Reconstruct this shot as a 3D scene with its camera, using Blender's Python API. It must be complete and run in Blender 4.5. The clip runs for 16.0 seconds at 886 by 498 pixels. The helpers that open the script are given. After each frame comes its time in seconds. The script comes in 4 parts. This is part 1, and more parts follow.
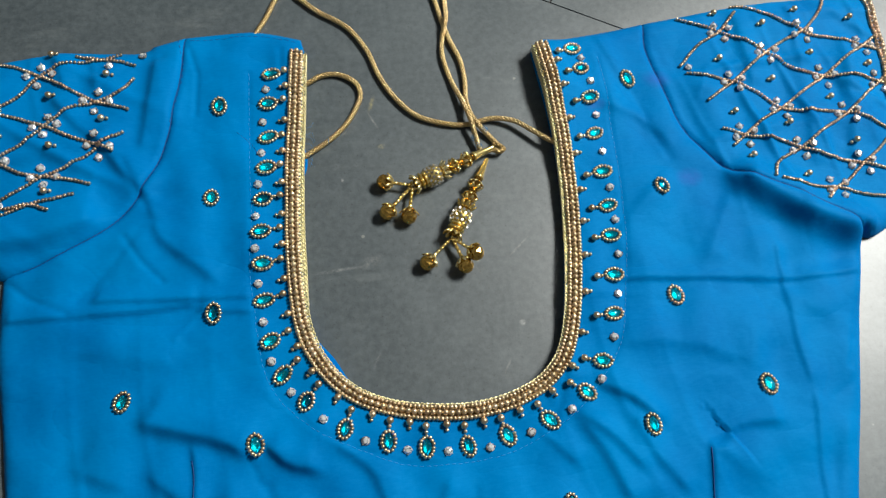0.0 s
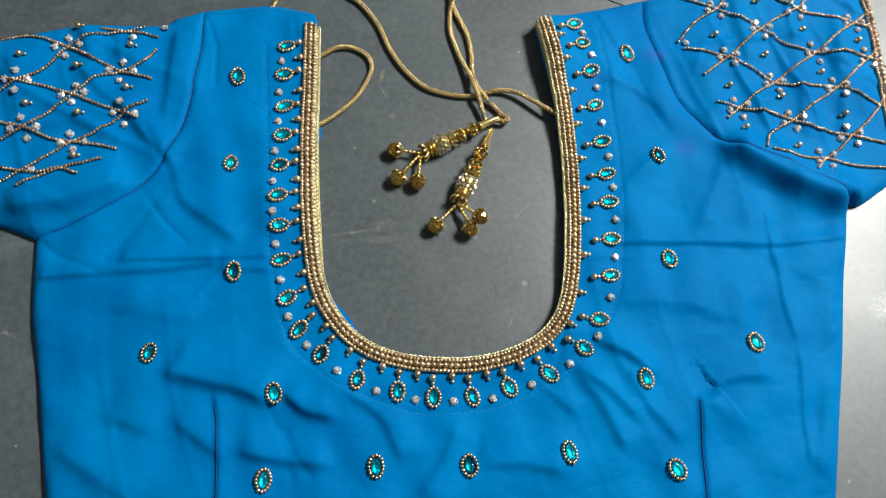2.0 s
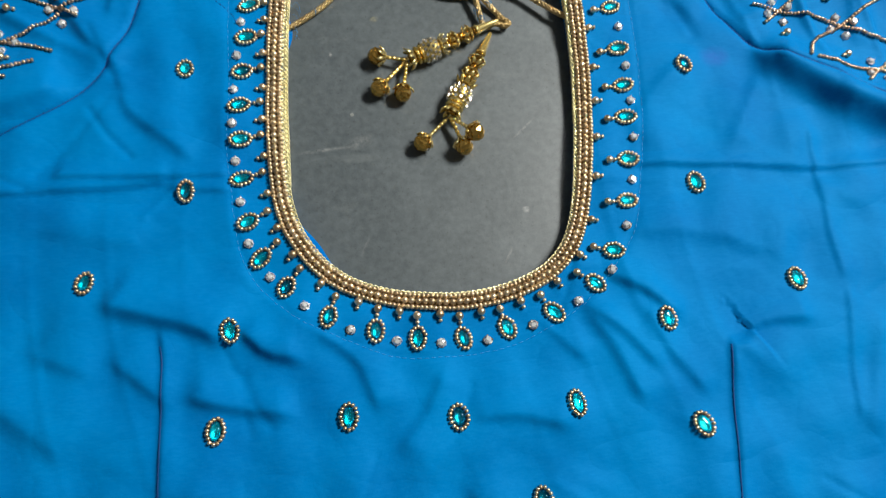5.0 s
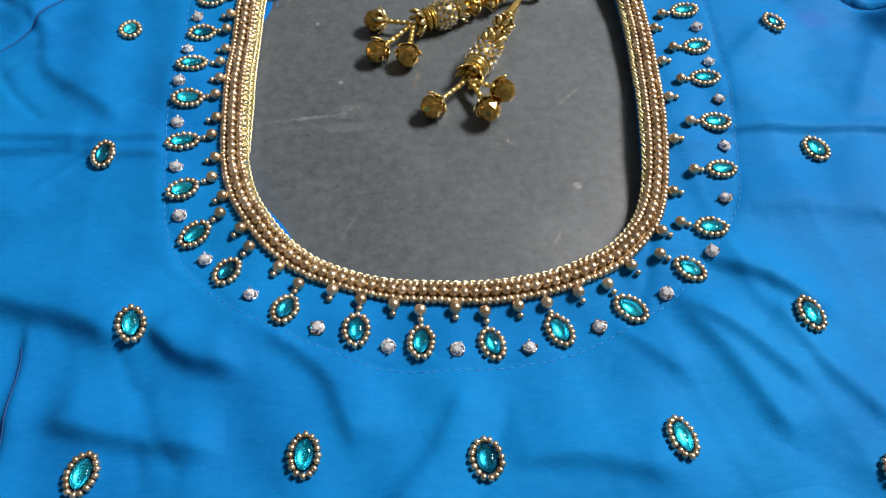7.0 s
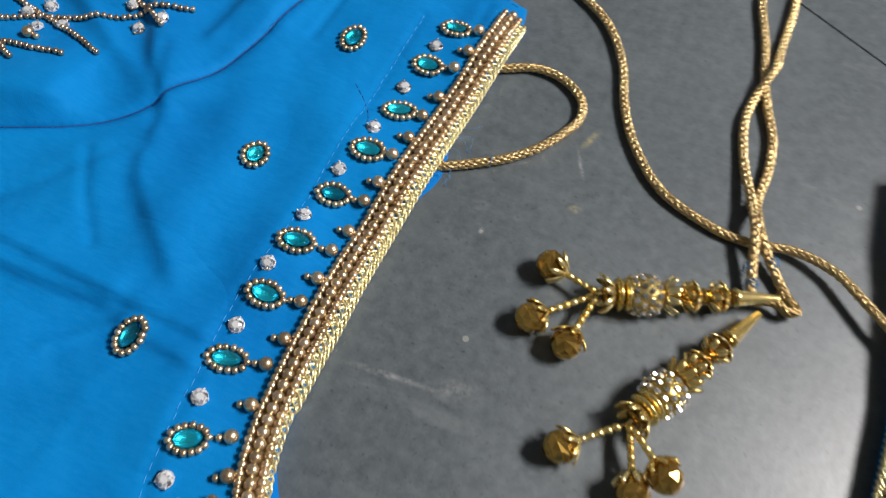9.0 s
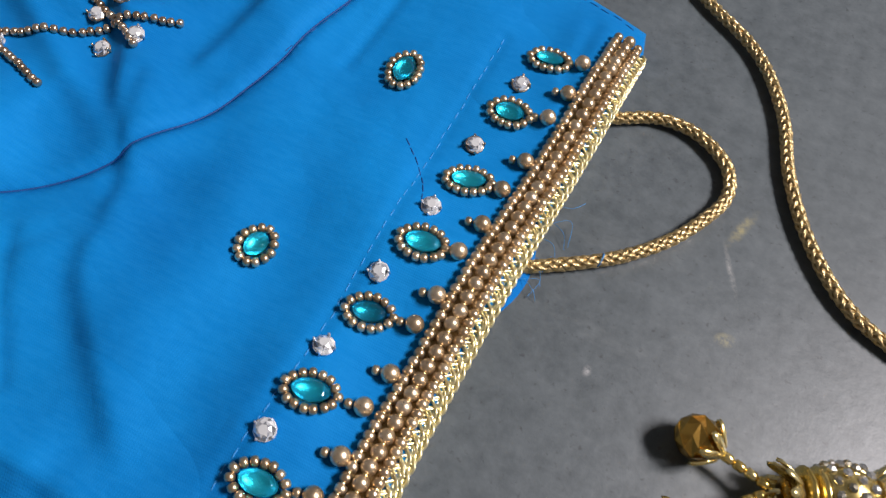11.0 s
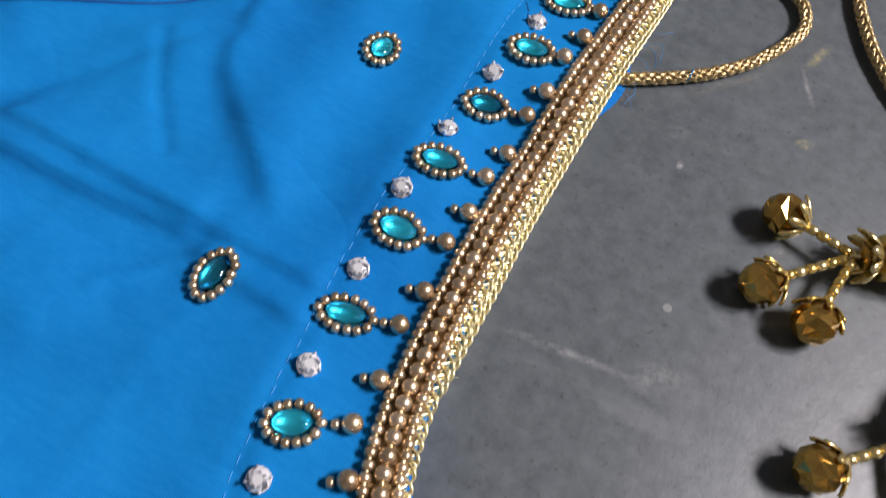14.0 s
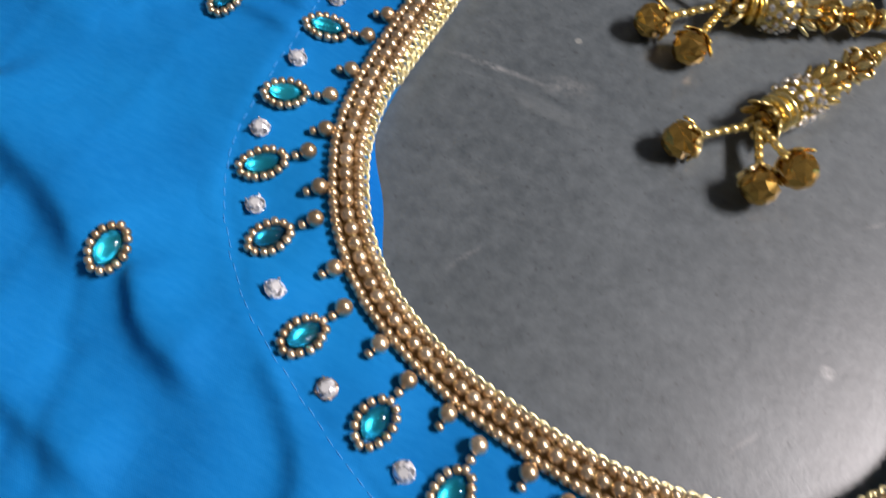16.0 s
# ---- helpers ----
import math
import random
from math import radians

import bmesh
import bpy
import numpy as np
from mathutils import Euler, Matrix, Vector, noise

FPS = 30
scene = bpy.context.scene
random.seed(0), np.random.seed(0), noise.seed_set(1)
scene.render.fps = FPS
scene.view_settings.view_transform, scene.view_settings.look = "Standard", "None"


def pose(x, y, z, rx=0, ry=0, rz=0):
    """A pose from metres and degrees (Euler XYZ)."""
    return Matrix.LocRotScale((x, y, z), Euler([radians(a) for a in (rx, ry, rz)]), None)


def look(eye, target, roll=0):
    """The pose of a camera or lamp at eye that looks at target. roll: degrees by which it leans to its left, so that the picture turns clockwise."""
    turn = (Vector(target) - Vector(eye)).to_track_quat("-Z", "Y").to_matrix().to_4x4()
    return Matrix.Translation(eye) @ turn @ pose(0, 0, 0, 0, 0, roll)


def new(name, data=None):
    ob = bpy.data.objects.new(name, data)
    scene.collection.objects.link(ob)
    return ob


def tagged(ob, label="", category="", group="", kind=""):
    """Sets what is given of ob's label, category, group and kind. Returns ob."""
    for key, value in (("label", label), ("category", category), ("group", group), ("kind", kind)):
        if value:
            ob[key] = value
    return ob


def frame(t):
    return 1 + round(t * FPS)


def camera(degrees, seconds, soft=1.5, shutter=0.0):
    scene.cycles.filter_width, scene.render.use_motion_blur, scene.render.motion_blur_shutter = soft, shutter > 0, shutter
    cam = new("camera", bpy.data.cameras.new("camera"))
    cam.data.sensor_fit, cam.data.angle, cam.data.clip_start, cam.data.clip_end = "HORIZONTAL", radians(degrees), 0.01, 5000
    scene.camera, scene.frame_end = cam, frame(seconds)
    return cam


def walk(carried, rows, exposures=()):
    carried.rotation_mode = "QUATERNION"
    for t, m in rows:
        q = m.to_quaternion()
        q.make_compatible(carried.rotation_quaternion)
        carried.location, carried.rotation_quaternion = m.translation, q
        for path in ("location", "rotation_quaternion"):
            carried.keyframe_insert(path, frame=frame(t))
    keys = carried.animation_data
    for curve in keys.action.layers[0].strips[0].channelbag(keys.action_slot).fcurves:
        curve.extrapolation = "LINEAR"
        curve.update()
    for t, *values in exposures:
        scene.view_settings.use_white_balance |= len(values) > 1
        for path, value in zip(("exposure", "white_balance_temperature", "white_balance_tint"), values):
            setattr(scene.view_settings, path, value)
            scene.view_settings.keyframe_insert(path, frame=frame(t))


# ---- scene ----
from mathutils.geometry import delaunay_2d_cdt

KEY_WATTS = 76.0
cam = camera(59.5, 16.0, soft=1.25, shutter=0.5)
PATH = [
    (0, (-0.031, -0.039, 0.376), (0.232, 0.638, -1.487), 14.3),
    (0.5, (-0.033, -0.043, 0.388), (0.229, 0.633, -1.476), 14.4),
    (1, (-0.035, -0.051, 0.39), (0.222, 0.612, -1.479), 14.7),
    (1.5, (-0.039, -0.054, 0.393), (0.221, 0.582, -1.485), 15.6),
    (2, (-0.037, -0.055, 0.394), (0.215, 0.578, -1.487), 15.2),
    (2.5, (-0.035, -0.053, 0.396), (0.205, 0.57, -1.489), 14.4),
    (3, (-0.036, -0.05, 0.395), (0.207, 0.557, -1.495), 15.2),
    (3.5, (-0.034, -0.049, 0.379), (0.215, 0.512, -1.524), 17.2),
    (4, (-0.032, -0.05, 0.37), (0.202, 0.457, -1.55), 18.2),
    (4.2, (-0.031, -0.05, 0.372), (0.202, 0.455, -1.549), 18.2),
    (6.3, (-0.009, -0.093, 0.209), (0.18, 0.957, -1.483), 4.6),
    (6.5, (-0.011, -0.088, 0.199), (0.175, 1.035, -1.446), 3.8),
    (7, (-0.01, -0.103, 0.194), (0.161, 1.039, -1.439), 2.8),
    (7.5, (-0.013, -0.097, 0.198), (0.154, 1.025, -1.45), 9.8),
    (8, (-0.011, -0.055, 0.22), (0.093, 1.028, -1.458), 13.9),
    (8.5, (-0.008, -0.006, 0.208), (-0.061, 1.028, -1.503), 13.9),
    (9, (-0.008, 0.025, 0.187), (-0.246, 1.01, -1.537), 9.0),
    (9.5, (-0.013, 0.046, 0.161), (-0.322, 1.011, -1.563), 7.9),
    (11.8, (-0.044, 0.083, 0.137), (-0.333, 1.018, -1.607), 7.9),
    (12, (-0.042, 0.081, 0.137), (-0.349, 1.019, -1.603), 7.0),
    (12.5, (-0.044, 0.069, 0.135), (-0.361, 0.996, -1.609), 6.7),
    (13, (-0.043, 0.06, 0.135), (-0.368, 0.989, -1.606), 6.6),
    (13.5, (-0.039, 0.046, 0.131), (-0.373, 0.984, -1.603), 6.4),
    (14, (-0.037, 0.032, 0.131), (-0.366, 0.949, -1.616), 6.7),
    (14.5, (-0.034, 0.02, 0.128), (-0.351, 0.916, -1.632), 7.6),
    (15, (-0.029, -0.002, 0.134), (-0.327, 0.863, -1.644), 8.4),
    (15.5, (-0.016, -0.013, 0.143), (-0.32, 0.823, -1.648), 7.9),
    (16, (0.001, -0.025, 0.144), (-0.293, 0.818, -1.645), 7.8),
]
walk(cam, [(t, look(eye, target, roll)) for t, eye, target, roll in PATH],
     [(0, -0.15, 6460, 6), (4.2, -0.11, 6450, 6), (6.3, 0.05, 6640, 12), (7.0, 0.06, 6580, 16), (8.4, -0.04, 6500, 14), (9, 0.0, 6500, 14), (12, 0.0, 6450, 22), (14, 0.02, 6470, 23), (16, 0.04, 6580, 21)])

# World, room light -----------------------------------------------------------
world = bpy.data.worlds.new("room_air")
scene.world = world
world.use_nodes = True
world.node_tree.nodes["Background"].inputs[0].default_value = (0.75, 0.85, 1.0, 1)
world.node_tree.nodes["Background"].inputs[1].default_value = 0.3


def area_lamp(name, eye, target, sx, sy, watts, colour):
    data = bpy.data.lights.new(name, "AREA")
    data.shape, data.size, data.size_y, data.energy, data.color = "RECTANGLE", sx, sy, watts, colour
    ob = new(name, data)
    ob.matrix_world = look(eye, target)
    return ob


area_lamp("wall_lamp", (1.3, 0.66, 1.62), (0, 0.1, 0), 0.75, 0.34, KEY_WATTS, (1.0, 0.97, 0.92))

MM = 0.001

# Materials -------------------------------------------------------------------


def material(name):
    m = bpy.data.materials.new(name)
    m.use_nodes = True
    nt = m.node_tree
    return m, nt, nt.nodes["Principled BSDF"]


def node(nt, kind, **inputs):
    n = nt.nodes.new(kind)
    for k, v in inputs.items():
        n.inputs[k.replace("_", " ")].default_value = v
    return n


def noise_tex(nt, coords, scale, detail=3.0, rough=0.55):
    n = node(nt, "ShaderNodeTexNoise", Scale=scale, Detail=detail, Roughness=rough)
    nt.links.new(coords, n.inputs["Vector"])
    return n.outputs["Fac"]


def ramp(nt, fac, stops):
    n = nt.nodes.new("ShaderNodeValToRGB")
    while len(n.color_ramp.elements) < len(stops):
        n.color_ramp.elements.new(0.5)
    for e, (p, c) in zip(n.color_ramp.elements, stops):
        e.position, e.color = p, (*c, 1)
    nt.links.new(fac, n.inputs["Fac"])
    return n.outputs["Color"]


def mix(nt, fac, a, b, mode="MIX"):
    n = nt.nodes.new("ShaderNodeMix")
    n.data_type, n.blend_type = "RGBA", mode
    for sock, v in ((n.inputs["Factor"], fac), (n.inputs["A"], a), (n.inputs["B"], b)):
        if isinstance(v, bpy.types.NodeSocket):
            nt.links.new(v, sock)
        else:
            sock.default_value = v if isinstance(v, float) else (*v, 1)
    return n.outputs["Result"]


def maths(nt, op, a, b):
    n = nt.nodes.new("ShaderNodeMath")
    n.operation = op
    for sock, v in zip(n.inputs, (a, b)):
        if isinstance(v, bpy.types.NodeSocket):
            nt.links.new(v, sock)
        else:
            sock.default_value = v
    return n.outputs[0]


def bump(nt, bsdf, height, strength, distance, normal=None):
    n = node(nt, "ShaderNodeBump", Strength=strength, Distance=distance)
    nt.links.new(height, n.inputs["Height"])
    if normal is not None:
        nt.links.new(normal, n.inputs["Normal"])
    nt.links.new(n.outputs["Normal"], bsdf.inputs["Normal"])
    return n.outputs["Normal"]


def object_coords(nt):
    return nt.nodes.new("ShaderNodeTexCoord").outputs["Object"]


def cloth_material(name, lo, hi):
    """Plain-woven silk cotton: fine thread grain both ways, a soft mottle and a little sheen."""
    m, nt, b = material(name)
    co = object_coords(nt)
    mott = noise_tex(nt, co, 16, 4)
    col = ramp(nt, mott, [(0.32, lo), (0.7, hi)])
    waves = []
    for direction in ("X", "Y"):
        w = node(nt, "ShaderNodeTexWave", Scale=620.0, Distortion=1.2, Detail=2.0)
        w.bands_direction = direction
        nt.links.new(co, w.inputs["Vector"])
        waves.append(w.outputs["Fac"])
    weave = maths(nt, "MULTIPLY", waves[0], waves[1])
    slub = node(nt, "ShaderNodeMapping")
    slub.inputs["Scale"].default_value = (260, 1100, 260)
    nt.links.new(co, slub.inputs["Vector"])
    streak = noise_tex(nt, slub.outputs["Vector"], 1.0, 2)
    col = mix(nt, 0.035, col, ramp(nt, streak, [(0.35, (0.0, 0.05, 0.22)), (0.65, (0.05, 0.42, 0.85))]))
    # violet tailor's chalk rubbed into the weave
    for x, y, size in ((162, 123, 9), (158, 186, 10), (118, 172, 7)):
        spot = node(nt, "ShaderNodeMapping", Location=(x * 0.001, y * 0.001, 0.006), Scale=(size * 0.001, size * 0.0007, 0.03))
        spot.vector_type = "TEXTURE"
        nt.links.new(co, spot.inputs["Vector"])
        g = nt.nodes.new("ShaderNodeTexGradient")
        g.gradient_type = "SPHERICAL"
        nt.links.new(spot.outputs["Vector"], g.inputs["Vector"])
        col = mix(nt, maths(nt, "MULTIPLY", g.outputs["Fac"], maths(nt, "MULTIPLY", noise_tex(nt, co, 240, 3), 0.75)), col, (0.05, 0.07, 0.42))
    nt.links.new(col, b.inputs["Base Color"])
    b.inputs["Roughness"].default_value = 0.6
    b.inputs["Specular IOR Level"].default_value = 0.17
    b.inputs["Specular Tint"].default_value = (0.12, 0.6, 1.0, 1)
    b.inputs["Sheen Weight"].default_value = 0.0
    b.inputs["Sheen Roughness"].default_value = 0.4
    b.inputs["Sheen Tint"].default_value = (0.3, 0.75, 1.0, 1)
    n1 = bump(nt, b, weave, 0.12, 0.0002)
    n2 = bump(nt, b, noise_tex(nt, co, 95, 4), 0.35, 0.0010, n1)
    warp = node(nt, "ShaderNodeMapping")
    warp.inputs["Rotation"].default_value = (0, 0, 0.6)
    warp.inputs["Scale"].default_value = (1.0, 1.7, 1.0)
    nt.links.new(co, warp.inputs["Vector"])
    crease = maths(nt, "ABSOLUTE", maths(nt, "SUBTRACT", noise_tex(nt, warp.outputs["Vector"], 15, 2, 0.45), 0.5), 0.0)
    crease2 = maths(nt, "ABSOLUTE", maths(nt, "SUBTRACT", noise_tex(nt, co, 34, 2, 0.5), 0.5), 0.0)
    n3 = bump(nt, b, crease2, 0.4, 0.0030, n2)
    bump(nt, b, crease, 0.5, 0.0075, n3)
    return m


def metal_material(name, colours, rough, grain=900, islands=False, dull=0.35):
    """Gold-toned metal whose tone varies from piece to piece."""
    m, nt, b = material(name)
    if islands:
        rnd = nt.nodes.new("ShaderNodeNewGeometry").outputs["Random Per Island"]
    else:
        rnd = nt.nodes.new("ShaderNodeObjectInfo").outputs["Random"]
    col = ramp(nt, rnd, [(0.0, colours[0]), (0.55, colours[1]), (1.0, colours[2])])
    co = object_coords(nt)
    wear = noise_tex(nt, co, grain, 3)
    col = mix(nt, ramp(nt, wear, [(0.45, (0, 0, 0)), (0.75, (dull, dull, dull))]), col, tuple(c * 0.45 for c in colours[0]))
    nt.links.new(col, b.inputs["Base Color"])
    b.inputs["Metallic"].default_value = 0.92
    nt.links.new(ramp(nt, wear, [(0.2, (rough * 0.75,) * 3), (0.8, (rough * 1.4,) * 3)]), b.inputs["Roughness"])
    return m


# Scuffs, chalk smears and crumbs on the stone: x, y, turn, length, width in millimetres, tone
MARKS = [(-33, 91.6, 4, 15, 1.2, (0.27, 0.28, 0.28)), (-16, 94.5, 20, 9, 4.0, (0.20, 0.21, 0.21)), (-18, 43, 62, 5, 0.8, (0.24, 0.24, 0.24)), (46, 33, 58, 5, 0.8, (0.26, 0.26, 0.26)),
         (57, 54, 10, 2.2, 1.8, (0.5, 0.5, 0.49)), (-6, 187, 70, 7, 1.6, (0.34, 0.30, 0.14)), (-3.2, 160, 20, 2.6, 1.8, (0.40, 0.36, 0.18)), (-26, 142, 80, 1.6, 1.0, (0.4, 0.4, 0.4)),
         (62, 95, 40, 9, 0.8, (0.30, 0.30, 0.30)), (-6, 176, 115, 8, 0.8, (0.36, 0.36, 0.35)), (-215, 60, 150, 22, 1.6, (0.45, 0.45, 0.44)), (258, 20, 20, 14, 9, (0.5, 0.5, 0.5))]


def floor_material():
    """Dark honed stone with chalky smears, scratches and dust specks."""
    m, nt, b = material("dark_honed_stone")
    co = object_coords(nt)
    big = noise_tex(nt, co, 6, 5)
    fine = noise_tex(nt, co, 260, 4, 0.7)
    col = ramp(nt, big, [(0.3, (0.057, 0.073, 0.080)), (0.7, (0.097, 0.119, 0.128))])
    col = mix(nt, 0.45, col, ramp(nt, fine, [(0.3, (0.031, 0.040, 0.048)), (0.72, (0.124, 0.144, 0.157))]))
    smear = node(nt, "ShaderNodeMapping")
    smear.inputs["Rotation"].default_value = (0, 0, 0.35)
    smear.inputs["Scale"].default_value = (14, 46, 30)
    nt.links.new(co, smear.inputs["Vector"])
    s = noise_tex(nt, smear.outputs["Vector"], 1.0, 6, 0.68)
    col = mix(nt, ramp(nt, s, [(0.58, (0, 0, 0)), (0.80, (0.26, 0.26, 0.26))]), col, (0.330, 0.355, 0.350))
    haze = noise_tex(nt, co, 21, 6, 0.7)
    col = mix(nt, ramp(nt, haze, [(0.5, (0, 0, 0)), (0.72, (0.30, 0.30, 0.30))]), col, (0.184, 0.214, 0.228))
    dark = noise_tex(nt, co, 640, 2, 0.6)
    col = mix(nt, ramp(nt, dark, [(0.62, (0, 0, 0)), (0.75, (0.55, 0.55, 0.55))]), col, (0.02, 0.022, 0.025))
    vor = node(nt, "ShaderNodeTexVoronoi", Scale=85.0)
    nt.links.new(co, vor.inputs["Vector"])
    keep = maths(nt, "GREATER_THAN", noise_tex(nt, co, 37, 1), 0.6)
    speck = maths(nt, "MULTIPLY", maths(nt, "LESS_THAN", vor.outputs["Distance"], 0.075), keep)
    col = mix(nt, maths(nt, "MULTIPLY", speck, 0.35), col, (0.42, 0.42, 0.38))
    patchy = noise_tex(nt, co, 420, 5, 0.75)
    for x, y, turn, lx, ly, tone in MARKS:
        mp = node(nt, "ShaderNodeMapping")
        mp.vector_type = "TEXTURE"
        mp.inputs["Location"].default_value = (x * 0.001, y * 0.001, 0)
        mp.inputs["Rotation"].default_value = (0, 0, radians(turn))
        mp.inputs["Scale"].default_value = (lx * 0.001, ly * 0.001, 0.01)
        nt.links.new(co, mp.inputs["Vector"])
        g = nt.nodes.new("ShaderNodeTexGradient")
        g.gradient_type = "SPHERICAL"
        nt.links.new(mp.outputs["Vector"], g.inputs["Vector"])
        mask = maths(nt, "MULTIPLY", g.outputs["Fac"], ramp(nt, patchy, [(0.40, (0, 0, 0)), (0.62, (0.8, 0.8, 0.8))]))
        col = mix(nt, mask, col, tone)
    nt.links.new(col, b.inputs["Base Color"])
    nt.links.new(ramp(nt, big, [(0.25, (0.33,) * 3), (0.75, (0.46,) * 3)]), b.inputs["Roughness"])
    b.inputs["Specular IOR Level"].default_value = 0.75
    bump(nt, b, fine, 0.10, 0.0005)
    return m


def plain_material(name, colour, rough, scale=8.0):
    m, nt, b = material(name)
    f = noise_tex(nt, object_coords(nt), scale, 4)
    nt.links.new(ramp(nt, f, [(0.3, tuple(c * 0.9 for c in colour)), (0.7, colour)]), b.inputs["Base Color"])
    b.inputs["Roughness"].default_value = rough
    return m


def stone_material():
    """Clear, faintly teal polished glass."""
    m, nt, b = material("teal_glass")
    b.inputs["Base Color"].default_value = (0.45, 0.95, 1.0, 1)
    b.inputs["Transmission Weight"].default_value = 1.0
    b.inputs["Roughness"].default_value = 0.02
    b.inputs["IOR"].default_value = 1.45
    return m


def foil_material():
    """Teal metal foil pressed into a hollow behind the glass."""
    m, nt, b = material("teal_foil")
    rnd = nt.nodes.new("ShaderNodeObjectInfo").outputs["Random"]
    nt.links.new(ramp(nt, rnd, [(0.0, (0.0, 0.16, 0.26)), (0.35, (0.0, 0.38, 0.50)), (1.0, (0.01, 0.55, 0.66))]), b.inputs["Base Color"])
    b.inputs["Metallic"].default_value = 0.9
    b.inputs["Roughness"].default_value = 0.30
    return m


def crystal_material():
    """Silver-backed cut crystal; its sparkle is coloured in, each facet dark to white at random."""
    m, nt, b = material("silvered_crystal_sparkle")
    rnd = nt.nodes.new("ShaderNodeNewGeometry").outputs["Random Per Island"]
    nt.links.new(ramp(nt, rnd, [(0.0, (0.12, 0.13, 0.15)), (0.38, (0.62, 0.65, 0.70)), (0.70, (0.97, 0.99, 1.0))]), b.inputs["Base Color"])
    b.inputs["Metallic"].default_value = 0.5
    b.inputs["Roughness"].default_value = 0.10
    b.inputs["Coat Weight"].default_value = 1.0
    return m


M_CLOTH = cloth_material("blue_silk_cotton", (0.0, 0.135, 0.405), (0.0, 0.188, 0.50))
M_LINING = cloth_material("blue_lining", (0.0, 0.10, 0.37), (0.0, 0.14, 0.44))
M_THREAD = plain_material("blue_thread", (0.03, 0.26, 0.62), 0.6, 300)
# dark blue for real stitching, and for shade drawn along seams and darts
M_SEAM = plain_material("dark_blue_thread_and_seam_shade", (0.0, 0.05, 0.22), 0.7, 300)
M_BEAD = metal_material("antique_gold_bead", ((0.56, 0.415, 0.26), (0.75, 0.575, 0.375), (0.92, 0.745, 0.53)), 0.30)
M_BEADS = metal_material("antique_gold_beads", ((0.44, 0.31, 0.21), (0.60, 0.44, 0.31), (0.78, 0.61, 0.45)), 0.27, islands=True)
M_ZARI = metal_material("pale_gold_zari", ((0.60, 0.48, 0.17), (0.81, 0.69, 0.32), (0.98, 0.90, 0.57)), 0.35, 1500, islands=True)
M_CORD = metal_material("dull_gold_cord", ((0.27, 0.18, 0.065), (0.50, 0.355, 0.15), (0.80, 0.62, 0.33)), 0.34, 1400, islands=True, dull=0.6)
M_GOLD = metal_material("bright_gold_metal", ((0.82, 0.58, 0.16), (0.95, 0.73, 0.27), (1.0, 0.86, 0.45)), 0.20)
M_FACET = metal_material("gold_faceted_glass", ((0.36, 0.19, 0.035), (0.54, 0.31, 0.06), (0.70, 0.44, 0.11)), 0.09, 300)
M_GROUND = metal_material("brown_gold_thread", ((0.30, 0.20, 0.09), (0.38, 0.26, 0.12), (0.46, 0.33, 0.16)), 0.5, 1800, islands=True, dull=0.7)
M_STONE = stone_material()
M_FOIL = foil_material()
M_CRYSTAL = crystal_material()
M_GEM = metal_material("small_silvered_crystal", ((0.45, 0.41, 0.32), (0.90, 0.87, 0.79), (1.0, 0.99, 0.96)), 0.14, 2000, dull=0.1)
M_FLOOR = floor_material()
M_WALL = plain_material("grey_wall_paint", (0.24, 0.25, 0.26), 0.9, 5)
M_CEIL = plain_material("greyish_ceiling_paint", (0.42, 0.43, 0.44), 0.9, 5)
M_GROUT = plain_material("dark_joint_filler", (0.15, 0.15, 0.15), 0.9, 60)

# Helpers ---------------------------------------------------------------------


def mesh_of(name, verts, faces, mat, smooth=True):
    me = bpy.data.meshes.new(name)
    me.from_pydata([tuple(map(float, v)) for v in verts], [], [tuple(map(int, f)) for f in faces])
    me.materials.append(mat)
    me.polygons.foreach_set("use_smooth", [smooth] * len(me.polygons))
    me.update()
    return me


def part(name, me, parent, label="", m=None):
    ob = new(name, me)
    ob.parent = parent
    if m is not None:
        ob.matrix_basis = m
    if label:
        tagged(ob, label)
    return ob


def thing(name, label, category, group="", kind=""):
    return tagged(new(name), label, category, group, kind)


def spline(points, step):
    """A Catmull-Rom curve through the points, resampled at even steps along its length."""
    p = np.array(points, float)
    p = np.vstack([2 * p[0] - p[1], p, 2 * p[-1] - p[-2]])
    out = []
    for i in range(1, len(p) - 2):
        u = np.linspace(0, 1, 24, endpoint=False)[:, None]
        a, b, c, d = p[i - 1], p[i], p[i + 1], p[i + 2]
        out.append(0.5 * (2 * b + (c - a) * u + (2 * a - 5 * b + 4 * c - d) * u ** 2 + (3 * b - a - 3 * c + d) * u ** 3))
    q = np.vstack(out + [p[-2][None]])
    s = np.concatenate([[0], np.cumsum(np.linalg.norm(np.diff(q, axis=0), axis=1))])
    n = max(2, int(round(s[-1] / step)) + 1)
    at = np.linspace(0, s[-1], n)
    return np.stack([np.interp(at, s, q[:, k]) for k in range(q.shape[1])], 1)


def tangents(p):
    t = np.gradient(p, axis=0)
    return t / np.linalg.norm(t, axis=1)[:, None]


def to_line(x, y, line):
    """The distance of each (x, y) from a polyline, in the same unit."""
    best = np.full(np.shape(x), 1e9)
    line = np.asarray(line, float)
    for (x1, y1), (x2, y2) in zip(line[:-1], line[1:]):
        dx, dy = x2 - x1, y2 - y1
        u = np.clip(((x - x1) * dx + (y - y1) * dy) / (dx * dx + dy * dy + 1e-9), 0, 1)
        best = np.minimum(best, np.hypot(x - x1 - u * dx, y - y1 - u * dy))
    return best


